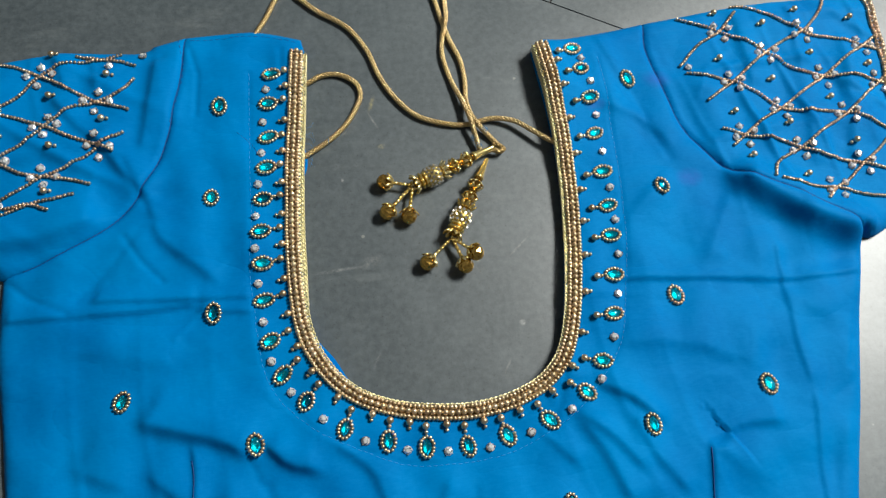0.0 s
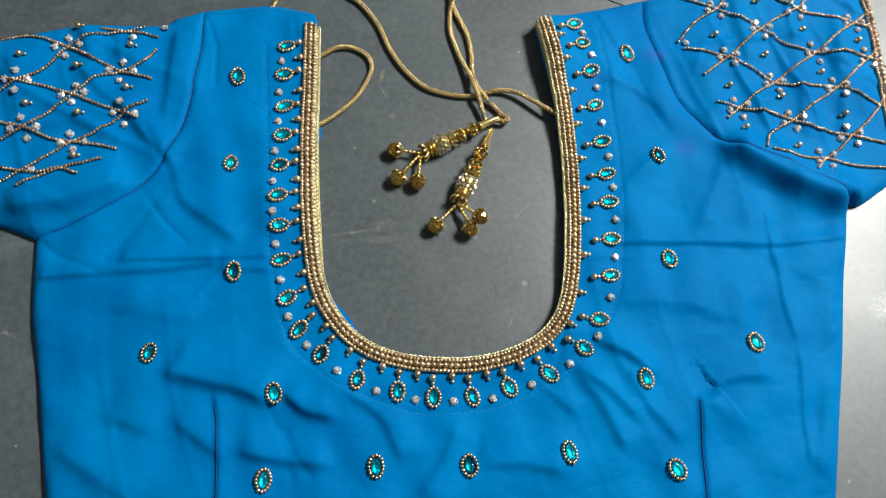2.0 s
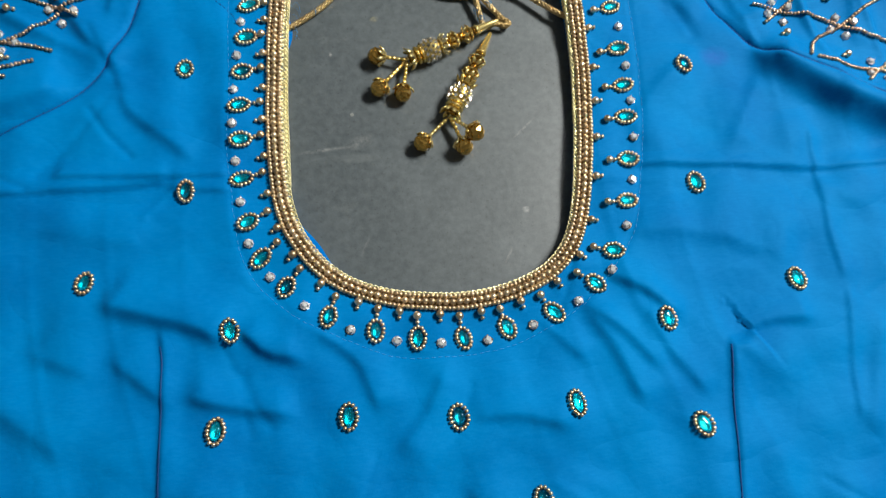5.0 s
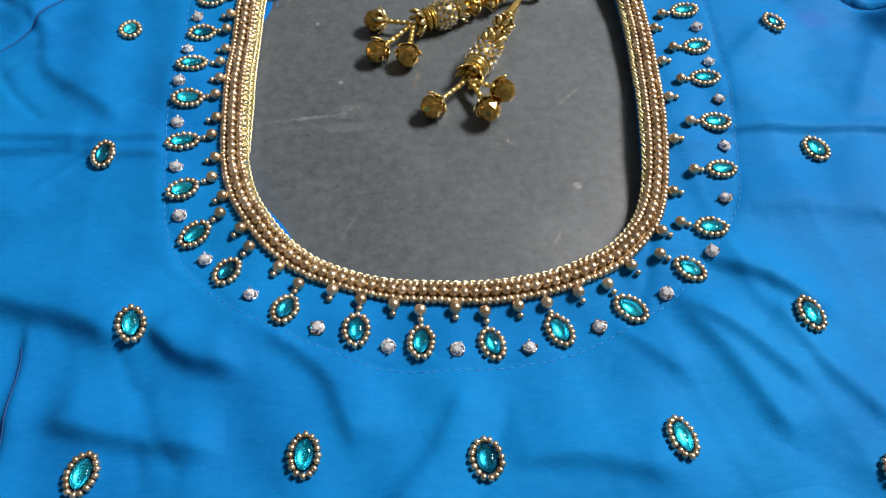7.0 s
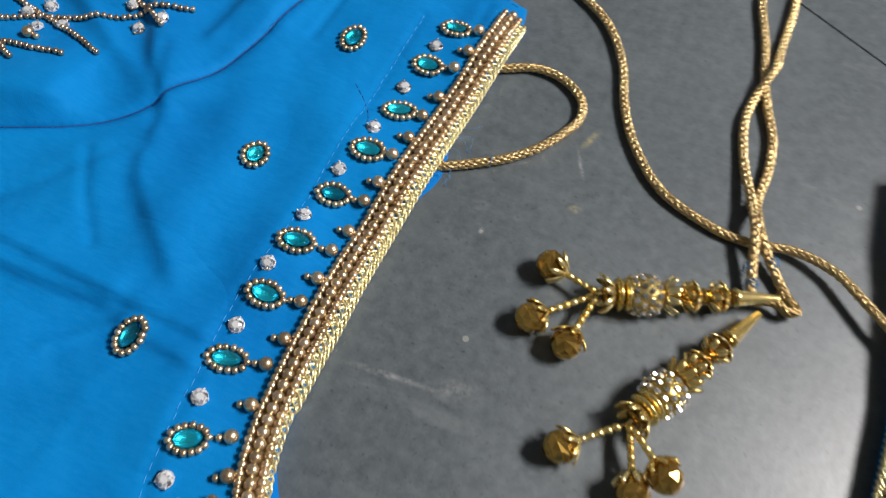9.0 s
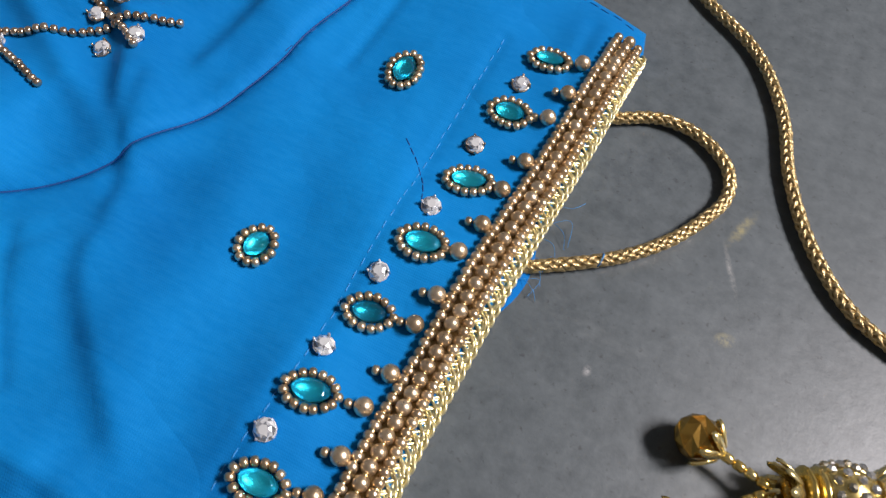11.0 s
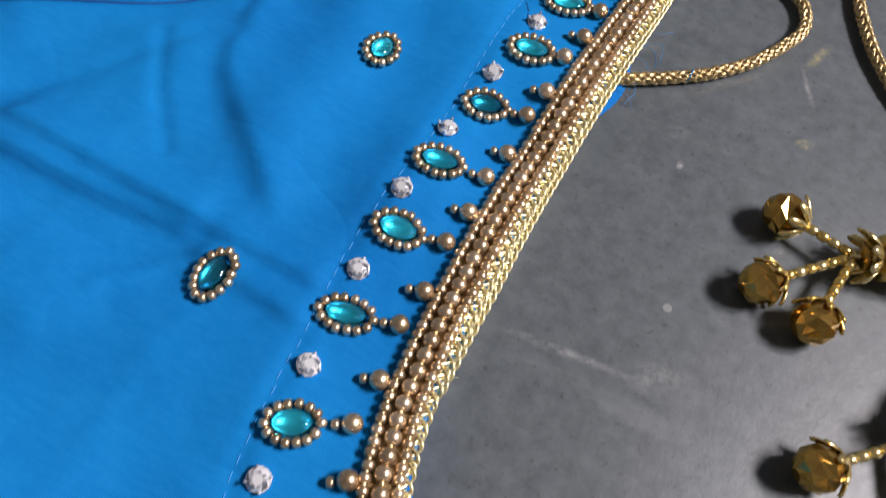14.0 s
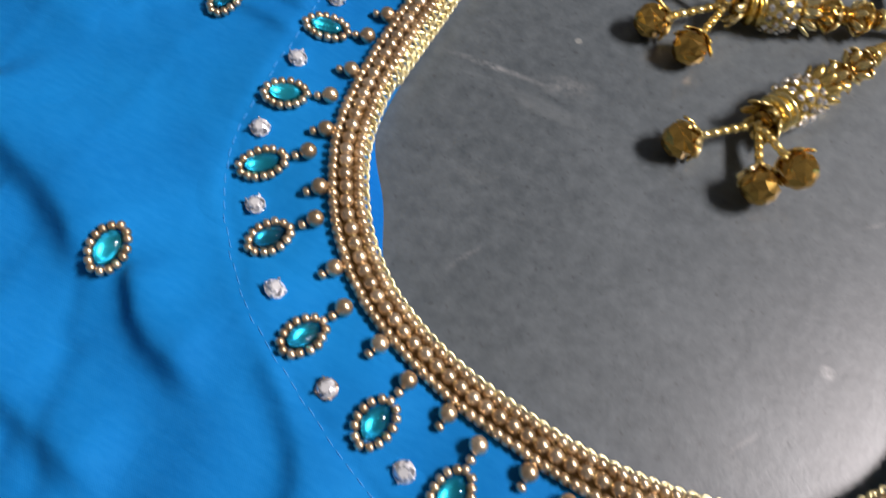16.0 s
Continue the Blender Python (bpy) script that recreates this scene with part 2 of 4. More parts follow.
def lathe(profile, segments, axis="Z", smooth=True):
    """Verts and faces of a profile of (radius, along) turned about an axis."""
    verts, faces = [], []
    for r, h in profile:
        for k in range(segments):
            a = 2 * math.pi * k / segments
            c, s = r * math.cos(a), r * math.sin(a)
            verts.append((c, s, h) if axis == "Z" else (h, c, s))
    n = len(profile)
    for i in range(n - 1):
        for k in range(segments):
            k2 = (k + 1) % segments
            faces.append((i * segments + k, i * segments + k2, (i + 1) * segments + k2, (i + 1) * segments + k))
    faces.append(tuple(range(segments))[::-1])
    faces.append(tuple((n - 1) * segments + k for k in range(segments)))
    return np.array(verts), faces


def joined(pieces):
    """One list of verts and faces from several."""
    verts, faces, base = [], [], 0
    for v, f in pieces:
        verts.append(np.asarray(v))
        faces += [tuple(i + base for i in face) for face in f]
        base += len(v)
    return np.vstack(verts), faces


def moved(vf, m):
    v = np.asarray(vf[0])
    a = np.array(m)
    return v @ a[:3, :3].T + a[:3, 3], vf[1]


def tube(path, radius, sides=6):
    """A round tube along a path of 3D points; radius may vary along it."""
    p = np.asarray(path, float)
    t = tangents(p)
    up = np.array([0, 0, 1.0])
    a = np.cross(t, up)
    bad = np.linalg.norm(a, axis=1) < 1e-4
    a[bad] = (1, 0, 0)
    a /= np.linalg.norm(a, axis=1)[:, None]
    b = np.cross(a, t)
    r = np.broadcast_to(np.asarray(radius, float), (len(p),))
    ang = 2 * np.pi * np.arange(sides) / sides
    v = (p[:, None] + r[:, None, None] * (np.cos(ang)[None, :, None] * a[:, None] + np.sin(ang)[None, :, None] * b[:, None])).reshape(-1, 3)
    f = []
    for i in range(len(p) - 1):
        for k in range(sides):
            k2 = (k + 1) % sides
            f.append((i * sides + k, i * sides + k2, (i + 1) * sides + k2, (i + 1) * sides + k))
    f.append(tuple(range(sides))[::-1])
    f.append(tuple((len(p) - 1) * sides + k for k in range(sides)))
    return v, f


def seated(x, y, z, direction):
    """A pose in metres from a place in millimetres, its x axis along a plan direction."""
    return pose(x * MM, y * MM, z * MM, 0, 0, math.degrees(math.atan2(direction[1], direction[0])))


# The blouse's plan, in millimetres: x across, y towards the shoulders ---------
BAND = spline([(-44.1, 219.7), (-47.5, 184.8), (-51.2, 150.0), (-53.8, 115.1), (-54.4, 90.2), (-53.7, 70.4), (-52.2, 60.7), (-50.1, 53.2), (-47.0, 46.1), (-42.0, 38.0), (-35.9, 31.2), (-26.9, 24.4), (-14.3, 18.7), (3.1, 14.4), (23.1, 12.3), (43.1, 14.5), (59.3, 20.4), (69.6, 28.5), (76.4, 38.2), (81.4, 50.9), (86.0, 70.2), (90.8, 95.8), (94.2, 123.6), (95.7, 149.6), (95.6, 175.6), (94.2, 202.6), (93.6, 213.5)], 1.0)
BAND_T = tangents(BAND)
BAND_N = np.stack([-BAND_T[:, 1], BAND_T[:, 0]], 1)


def beside_band(offset, step=1.0):
    """The line at an offset from the middle row of the neck border; plus is towards the opening."""
    return spline((BAND + BAND_N * offset)[::4], step)


SEAM_L = spline([(-104.5, 236), (-106.8, 210), (-111, 190), (-112.8, 178), (-118.5, 160), (-125.5, 146), (-134, 133.5), (-147, 122), (-163, 113.5), (-178, 107), (-193, 102)], 2.5)
SEAM_R = spline([(160, 226.5), (157, 206), (161.7, 175), (166.8, 154.5), (180.5, 130), (197, 116.5), (217.3, 106), (240, 92), (251, 82)], 2.5)
SIDE_L = spline([(-193, 102), (-193.4, 80), (-193.2, 60), (-189.5, 30), (-186, -10), (-181, -60), (-174, -150)], 2.5)
SIDE_R = spline([(251, 82), (247.5, 67), (236, 36), (222, -6), (209, -41), (193, -86), (172, -150)], 2.5)
HEM = spline([(-174, -150), (-60, -156), (60, -156), (172, -150)], 2.5)
TOP_L = spline([(-104.5, 236), (-81, 237.2), (-63, 236.5), (-39, 229.5)], 2.5)
TOP_R = spline([(94, 219.5), (110, 219.5), (138, 222.8), (160, 226.5)], 2.5)
SLEEVE_L = spline([(-104.5, 236), (-120, 231.5), (-127, 227.5), (-145, 228.5), (-170, 230), (-198, 226.5), (-232, 219), (-262, 209), (-270, 204),
                   (-271, 196), (-256, 150), (-244, 124), (-240, 121), (-226, 117), (-208, 110), (-193, 102)], 2.5)
SLEEVE_R = spline([(160, 226.5), (186, 230), (216, 234), (257, 237), (300, 236.5), (309, 235), (311, 230), (306, 190), (299, 140), (295, 104), (292, 98),
                   (284, 92), (275, 87), (259, 79.5), (251, 82)], 2.5)
FACING = [(-70.6, 208.0), (-72.2, 176.0), (-73.0, 146.5), (-73.9, 117.6), (-75.9, 93.6), (-74.4, 69.7), (-72.7, 47.7), (-66.9, 30.8), (-50.4, 12.8), (-30.6, 1.1), (-10.1, -8.1), (10.2, -10.6), (29.8, -10.1), (45.8, -7.1), (73.4, 5.3), (96.9, 27.6),
          (106.6, 43.7), (113.3, 67.4), (119.6, 98.3), (123.0, 131.5), (125.6, 173.4), (125.6, 204.3)]
EDGE_ARC = np.concatenate([[0], np.cumsum(np.linalg.norm(np.diff(BAND, axis=0), axis=1))])
EDGE = 4.4 - 1.0 * np.exp(-((EDGE_ARC - EDGE_ARC[-1] * 0.5) / 92) ** 6)
NECK = spline((BAND + BAND_N * EDGE[:, None])[::4], 2.0)
BODY = np.vstack([TOP_L[:-1], NECK, TOP_R[1:-1], SEAM_R[:-1], SIDE_R[:-1], HEM[::-1][:-1], SIDE_L[::-1][:-1], SEAM_L[::-1][:-1]])

# Pleats and ridges of the cloth: the line at the foot of the steep side, height, steep width, gentle width
FOLDS_LEFT = [
    ([(-124, 21.5), (-116, 18.5), (-105, 14.8), (-94, 11), (-87, 7)], 3.9, 5.4, 14), ([(-70, 3.5), (-64, -2.5), (-55, -5.5)], 2.8, 4.0, 9), ([(-124, 128), (-119, 114), (-109, 104), (-97, 93)], 2.0, 4.5, 13),
    ([(-90, -20), (-78, -24), (-60, -28)], 2.6, 4.4, 10), ([(-153, 4), (-140, -2)], 1.4, 5, 12), ([(-122, -3), (-109, -15)], 1.5, 4, 9), ([(-176, -10), (-150, -32)], 1.6, 6, 14),
    ([(-38, 1), (-27, -9.5), (-22, -24)], 1.6, 4, 10), ([(-9, -42), (0, -32), (6, -21)], 1.3, 4, 8), ([(-95, -60), (-70, -75)], 1.5, 5, 12), ([(-160, 60), (-120, 50)], 0.9, 6, 14),
]
FOLDS_RIGHT = [
    ([(25, -39), (39, -40), (53, -44.5)], 1.5, 4, 9), ([(77, -4), (83.5, -16), (89, -33)], 1.8, 4.5, 11), ([(101, -4), (106, -17), (116, -33)], 1.7, 4.4, 10), ([(56, -3), (66, -15)], 1.2, 3.5, 8), ([(91, 15), (102, 8), (111, -1)], 2.0, 3.6, 8),
    ([(76, 3), (88, -8), (97, -20)], 1.8, 4.2, 10), ([(142, -17), (148, -13.5), (156, -11.5), (170, -12)], 2.0, 4.0, 11), ([(110, 34), (135, 31), (166, 18)], 1.3, 6, 15),
    ([(190, 112), (205, 99), (222, 87), (248, 76)], 9.0, 9.0, 15), ([(128, 168), (141, 161), (151, 149)], 1.6, 5, 12), ([(176, 106), (160, 81)], 1.3, 6, 12),
]
FOLDS_MORE = [
    ([(145, 125), (123, 106), (112, 91)], 1.2, 5, 12), ([(15, -70), (30, -95)], 1.4, 5, 11), ([(205, -20), (190, -55)], 1.3, 6, 14), ([(128, 212), (134, 192)], 1.0, 4, 9),
    ([(-148, 169), (-138, 153.5), (-128, 142)], 2.2, 4.2, 11), ([(-170, 195), (-160, 181), (-150, 172)], 1.8, 4, 10), ([(-173, 229), (-168, 209)], 1.6, 4, 9), ([(-122, 214), (-125, 190), (-128, 172)], 1.8, 4.5, 11),
    ([(-198, 116), (-176, 117), (-154, 123)], 4.5, 7, 14), ([(-210, 205), (-204, 170)], 1.8, 5, 11), ([(248, 226), (245, 192)], 1.5, 4, 9), ([(276, 202), (260, 132)], 1.6, 5, 12), ([(213, 222), (212, 182)], 1.2, 4, 9), ([(240, 168), (236, 132)], 1.2, 4, 9),
]
# sharp pressed creases and the two waist darts
CREASES = [
    ([(-187, 79.5), (-165, 78.6), (-150, 78), (-134, 77.8), (-118, 78.2), (-106, 79)], 1.6, 1.8, 7), ([(-147, 84.4), (-128, 83), (-112, 82), (-95, 81), (-79, 80)], 1.5, 1.8, 7),
    ([(-98, 75.4), (-90, 74), (-78, 72.3)], 1.3, 2.0, 6), ([(112, 69), (144, 66), (170, 63), (196, 60), (222, 59), (241, 60)], 1.4, 1.8, 7),
    ([(198, 76), (197, 55), (195, 27), (195.5, 10)], 0.8, 1.9, 5), ([(195, -3), (190, -28), (186, -52)], 0.8, 1.9, 5),
    ([(-106, 8), (-105.2, -5), (-107, -42), (-109, -90), (-110, -148)], 1.6, 2.2, 7), ([(135.5, -20), (132, -42), (127, -73), (116, -148)], 1.7, 2.2, 8),
]
LIGHTWARD = np.array((0.9, 0.43))
GROOVES = [
    (SEAM_L, 1.3, 1.5), (SEAM_R, 1.5, 1.6), (np.array(FACING), 0.4, 1.3),
    (np.array([(-104, 234), (-98, 210), (-100, 185)]), 0.6, 1.5),
]
OUTER = [TOP_L, TOP_R, SIDE_L, SIDE_R, HEM, SLEEVE_L, SLEEVE_R]
rng = np.random.default_rng(7)
WAVES = [(rng.normal(0, 1), rng.normal(0, 1), rng.uniform(0, 6.28), rng.uniform(22, 70)) for _ in range(16)]
# short crisp creases pressed into the cloth at random
for _ in range(30):
    cx, cy = rng.uniform(-185, 250), rng.uniform(-130, 225)
    turn = rng.choice((0.75, 1.1, -0.6, -0.95, 1.5)) + rng.normal(0, 0.25)
    reach = rng.uniform(9, 26)
    ux, uy = math.cos(turn), math.sin(turn)
    bow = rng.normal(0, 0.12) * reach
    GROOVES.append((np.array([(cx - ux * reach, cy - uy * reach), (cx - uy * bow, cy + ux * bow), (cx + ux * reach, cy + uy * reach)]), rng.choice((-0.4, 0.35, 0.5, 0.65)), rng.uniform(1.6, 2.4)))


def fold(x, y, line, steep, gentle):
    """A ridge beside a line, from 0 to 1: it drops steeply on one side and runs out gently on the other."""
    p = spline(line, 6.0)
    steep, gentle = steep * 0.9, gentle * 0.95
    p = np.stack([p[:, 0] + 4 * np.sin(p[:, 1] / 31 + 1), p[:, 1] + 4 * np.sin(p[:, 0] / 27 + 2)], 1)
    best, side = np.full(np.shape(x), 1e9), np.zeros(np.shape(x))
    for (x1, y1), (x2, y2) in zip(p[:-1], p[1:]):
        dx, dy = x2 - x1, y2 - y1
        length = math.hypot(dx, dy)
        n = np.array((-dy, dx)) / length
        n = n if n @ LIGHTWARD > 0 else -n
        u = np.clip(((x - x1) * dx + (y - y1) * dy) / length ** 2, 0, 1)
        px, py = x - x1 - u * dx, y - y1 - u * dy
        d = np.hypot(px, py)
        side = np.where(d < best, px * n[0] + py * n[1], side)
        best = np.minimum(best, d)
    along = np.sqrt(np.maximum(best ** 2 - side ** 2, 0))
    off = side - 0.8 * steep
    return np.where(off < 0, np.exp(-(off / steep) ** 2), np.exp(-(off / gentle) ** 2)) * np.exp(-(along / (1.2 * steep + 2)) ** 2)


def height(x, y):
    """Height of the cloth's face over the floor, in millimetres."""
    x, y = np.asarray(x, float), np.asarray(y, float)
    wx, wy = x + 4 * np.sin(y / 31 + 1), y + 4 * np.sin(x / 27 + 2)
    z = np.full(np.shape(x), 6.0)
    full = 1 / (1 + np.exp(-(np.abs(x - 25) - 155) / 8)) / (1 + np.exp(-(y - 118) / 8))
    for a, b, ph, wl in WAVES:
        n = math.hypot(a, b)
        z = z + 0.25 * np.sin(2 * np.pi * (wx * a + wy * b) / n / wl + ph)
    for a, b, ph, wl in WAVES[:7]:
        n = math.hypot(a, b)
        patch = 0.5 + 0.5 * np.sin(wx / 37 + 3 * ph) * np.sin(wy / 43 + 2 * ph)
        z = z + (0.38 + 1.5 * full) * patch ** 2 * np.exp(-(np.sin(np.pi * (wx * a + wy * b) / n / (wl * 1.3) + ph) / 0.22) ** 2)
    to_neck = to_line(x, y, BAND[::6])
    loose = 1 / (1 + np.exp(-(to_neck - 20) / 4))
    for line, h, steep, gentle in FOLDS_LEFT + FOLDS_RIGHT + FOLDS_MORE + CREASES:
        z = z + (loose if h < 4 else 1.0) * 1.25 * h * fold(wx, wy, line, 0.85 * steep, gentle)
    # the neckline's right arm stands off the floor
    z = z + 5.2 * np.exp(-((x - 97) / 26) ** 2 - ((y - 196) / 42) ** 2)
    # the bottom of the neckline lies flattest
    z = z - 2.4 * np.exp(-((x - 15) / 48) ** 2 - ((y - 8) / 42) ** 2)
    # sleeves are fuller than the body
    z = z + 2.0 / (1 + np.exp(-(np.abs(x - 25) - 165) / 8)) / (1 + np.exp(-(y - 120) / 10))
    for line, depth, w in GROOVES:
        z = z - depth * np.exp(-(to_line(x, y, line) / w) ** 2)
    edge = np.min([to_line(x, y, line[::2]) for line in OUTER], axis=0)
    z = 1.4 + (z - 1.4) * (1 - np.exp(-(edge + 0.6) / 3.5))
    return np.maximum(z, 1.0)


GX, GY, GS = np.arange(-276, 318, 1.5), np.arange(-160, 242, 1.5), 1.5
GRID = height(*np.meshgrid(GX, GY))


def h1(x, y):
    """Height of the cloth at one place, from a grid laid over the plan."""
    u, v = (x - GX[0]) / GS, (y - GY[0]) / GS
    i, j = min(max(int(u), 0), len(GX) - 2), min(max(int(v), 0), len(GY) - 2)
    u, v = u - i, v - j
    return float((GRID[j, i] * (1 - u) + GRID[j, i + 1] * u) * (1 - v) + (GRID[j + 1, i] * (1 - u) + GRID[j + 1, i + 1] * u) * v)


def inside(poly, x, y):
    """Which of the points lie within the closed outline."""
    c = np.zeros(np.shape(x), bool)
    n = len(poly)
    for i in range(n):
        (x1, y1), (x2, y2) = poly[i], poly[(i + 1) % n]
        if y1 != y2:
            c ^= ((y1 > y) != (y2 > y)) & (x < (x2 - x1) * (y - y1) / (y2 - y1) + x1)
    return c


def cloth(name, outline, mat, step=1.3):
    """A draped sheet filling an outline, with its edge turned down to the floor."""
    outline = np.asarray(outline, float)
    keep = np.linalg.norm(outline - np.roll(outline, 1, axis=0), axis=1) > 0.3
    outline = outline[keep]
    lo, hi = outline.min(0), outline.max(0)
    gx, gy = np.meshgrid(np.arange(lo[0], hi[0], step), np.arange(lo[1], hi[1], step * 0.87))
    gx[1::2] += step / 2
    gx, gy = gx.ravel(), gy.ravel()
    ok = inside(outline, gx, gy)
    gx, gy = gx[ok], gy[ok]
    ok = to_line(gx, gy, np.vstack([outline, outline[:1]])) > step * 0.55
    gx, gy = gx[ok], gy[ok]
    n = len(outline)
    pts = [Vector(p) for p in outline] + [Vector(p) for p in zip(gx, gy)]
    vs, _, fs, *_ = delaunay_2d_cdt(pts, [(i, (i + 1) % n) for i in range(n)], [], 1, 1e-4)
    xy = np.array([tuple(v) for v in vs])
    z = height(xy[:, 0], xy[:, 1])
    verts = np.column_stack([xy, z]) * MM
    faces = [tuple(f) for f in fs]
    count = {}
    for f in faces:
        for a, b in zip(f, f[1:] + f[:1]):
            count[(a, b)] = 1
    rim = [e for e in count if (e[1], e[0]) not in count]
    low = {}
    verts = list(map(tuple, verts))
    for a, b in rim:
        for k in (a, b):
            if k not in low:
                low[k] = len(verts)
                verts.append((verts[k][0], verts[k][1], 0.0006))
    faces += [(b, a, low[a], low[b]) for a, b in rim]
    return mesh_of(name, verts, faces, mat)


# Room --------------------------------------------------------------------------
def box(x0, y0, z0, x1, y1, z1):
    v = [(x, y, z) for z in (z0, z1) for y in (y0, y1) for x in (x0, x1)]
    f = [(0, 2, 3, 1), (4, 5, 7, 6), (0, 1, 5, 4), (2, 6, 7, 3), (0, 4, 6, 2), (1, 3, 7, 5)]
    return v, f


ROOM = (-1.7, -1.9, 1.9, 1.9, 2.6)
x0, y0, x1, y1, top = ROOM
floor = tagged(new("floor", mesh_of("floor", *box(x0, y0, -0.06, x1, y1, -0.0022), M_GROUT, False)), "dark joint bed beneath honed stone slabs", "floor", kind="structure")
# one straight joint between two slabs crosses beyond the shoulders
JP, JD = np.array((0.1102, 0.2465)), np.array((0.881, -0.473))


def joint_y(x, off):
    return JP[1] + (x - JP[0]) * JD[1] / JD[0] + off


def slab(name, pts):
    n = len(pts)
    v = [(x, y, 0.0) for x, y in pts] + [(x, y, -0.002) for x, y in pts]
    f = [tuple(range(n))] + [(i, i + n, (i + 1) % n + n, (i + 1) % n) for i in range(n)]
    return part(name, mesh_of(name, v, f, M_FLOOR, False), floor)


slab("slab", [(x0, y0), (x1, y0), (x1, joint_y(x1, -0.0005)), (x0, joint_y(x0, -0.0005))])
# and a second one runs from it to the north wall
JX, JN = 0.108, 0.108 + (y1 - joint_y(0.108, 0)) * 0.618
slab("slab", [(x0, joint_y(x0, 0.0005)), (JX - 0.0006, joint_y(JX - 0.0006, 0.0005)), (JN - 0.0006, y1), (x0, y1)])
slab("slab", [(JX + 0.0006, joint_y(JX + 0.0006, 0.0005)), (x1, joint_y(x1, 0.0005)), (x1, y1), (JN + 0.0006, y1)])
for name, dims in (("wall_east", (x1, y0, -0.06, x1 + 0.1, y1, top)), ("wall_west", (x0 - 0.1, y0, -0.06, x0, y1, top)),
                   ("wall_north", (x0 - 0.1, y1, -0.06, x1 + 0.1, y1 + 0.1, top)), ("wall_south", (x0 - 0.1, y0 - 0.1, -0.06, x1 + 0.1, y0, top))):
    tagged(new(name, mesh_of(name, *box(*dims), M_WALL, False)), "plain grey painted room wall", "wall", kind="structure")
tagged(new("ceiling", mesh_of("ceiling", *box(x0 - 0.1, y0 - 0.1, top, x1 + 0.1, y1 + 0.1, top + 0.1), M_CEIL, False)), "plain grey-white painted ceiling", "ceiling", kind="structure")

# The blouse ----------------------------------------------------------------------
blouse = thing("blouse", "bright blue silk blouse with gold beadwork laid on dark stone", "blouse")
part("front_panel", cloth("front_panel", BODY, M_CLOTH), blouse, "bright blue woven silk cotton front")
part("sleeve", cloth("sleeve", np.vstack([SLEEVE_L[:-1], SEAM_L[::-1][:-1]]), M_CLOTH), blouse)
part("sleeve", cloth("sleeve", np.vstack([SLEEVE_R[:-1], SEAM_R[::-1][:-1]]), M_CLOTH), blouse)

# the back layer shows as a sliver inside the lower left of the neckline
arc = np.concatenate([[0], np.cumsum(np.linalg.norm(np.diff(BAND, axis=0), axis=1))])
peek = 2.8 + 4.9 * np.exp(-((arc - 180) / 15) ** 2) + 4.6 * np.exp(-((arc - 65) / 13) ** 2) + 0.25 * np.sin(arc / 5)
rows = []
for off in (0.0, 0.5, 0.85, 1.0):
    q = BAND + BAND_N * (peek * off)[:, None]
    rows.append(np.column_stack([q, np.full(len(q), 0.4 + 1.4 * (1 - off ** 3))]))
k = len(BAND)
part("back_panel", mesh_of("back_panel", np.vstack(rows) * MM, [(j * k + i, j * k + i + 1, (j + 1) * k + i + 1, (j + 1) * k + i) for j in range(3) for i in range(k - 1)], M_LINING), blouse,
     "blue back layer peeping out under the neckline")


# Beads
def bead_profile(r, length, waist=0.8):
    return [(r * 0.3, -length / 2), (r * waist, -length * 0.42), (r, -length * 0.16), (r, length * 0.16), (r * waist, length * 0.42), (r * 0.3, length / 2)]


def ball_profile(r, rings=9):
    return [(max(r * math.sin(math.pi * i / rings), r * 0.05), -r * math.cos(math.pi * i / rings)) for i in range(rings + 1)]


PEARL = lathe(ball_profile(1.48 * MM), 16, "X")
BIG_PEARL = lathe(ball_profile(1.8 * MM), 18, "X")
SEED = lathe(bead_profile(1.12 * MM, 1.72 * MM), 10, "X")
SMALL_SEED = lathe(bead_profile(0.96 * MM, 1.5 * MM), 10, "X")
me_pearl = mesh_of("pearl_bead", *PEARL, M_BEAD)
me_big_pearl = mesh_of("pearl_drop", *BIG_PEARL, M_BEAD)
me_seed = mesh_of("seed_bead", *SEED, M_BEAD)
me_drop_seed = mesh_of("rim_bead", *SMALL_SEED, M_BEAD)


def along_pose(p, t, z, jitter=0.0):
    m = seated(p[0] + random.uniform(-jitter, jitter), p[1] + random.uniform(-jitter, jitter), z, t)
    return m @ pose(0, 0, 0, random.uniform(0, 360), 0, random.uniform(-6, 6))


def row_of(offset, pitch, lift, r):
    """A thread laid beside the border, and where its beads sit."""
    line = beside_band(offset, pitch)
    z = height(line[:, 0], line[:, 1]) + lift
    core = tube(np.column_stack([line, z]) * MM, r * MM, 5)
    return core, line, tangents(line), z


strip = [beside_band(off, 2.0) for off in (-3.6, -1.8, 0.0, 1.8, 3.4)]
n = min(len(q) for q in strip)
strip = [spline(q, 2.0)[np.linspace(0, len(spline(q, 2.0)) - 1, n).astype(int)] for q in strip]
v = np.vstack([np.column_stack([q, height(q[:, 0], q[:, 1]) + 0.42]) for q in strip]) * MM
part("border_ground", mesh_of("border_ground", v, [(j * n + i, j * n + i + 1, (j + 1) * n + i + 1, (j + 1) * n + i) for j in range(4) for i in range(n - 1)], M_GROUND), blouse, "brown-gold couched thread ground under the beads")
core, line, t, z = row_of(0.0, 2.98, 1.6, 0.5)
pearl_row = part("pearl_thread", mesh_of("pearl_thread", *core, M_ZARI), blouse, "gold thread strung with round antique gold pearls")
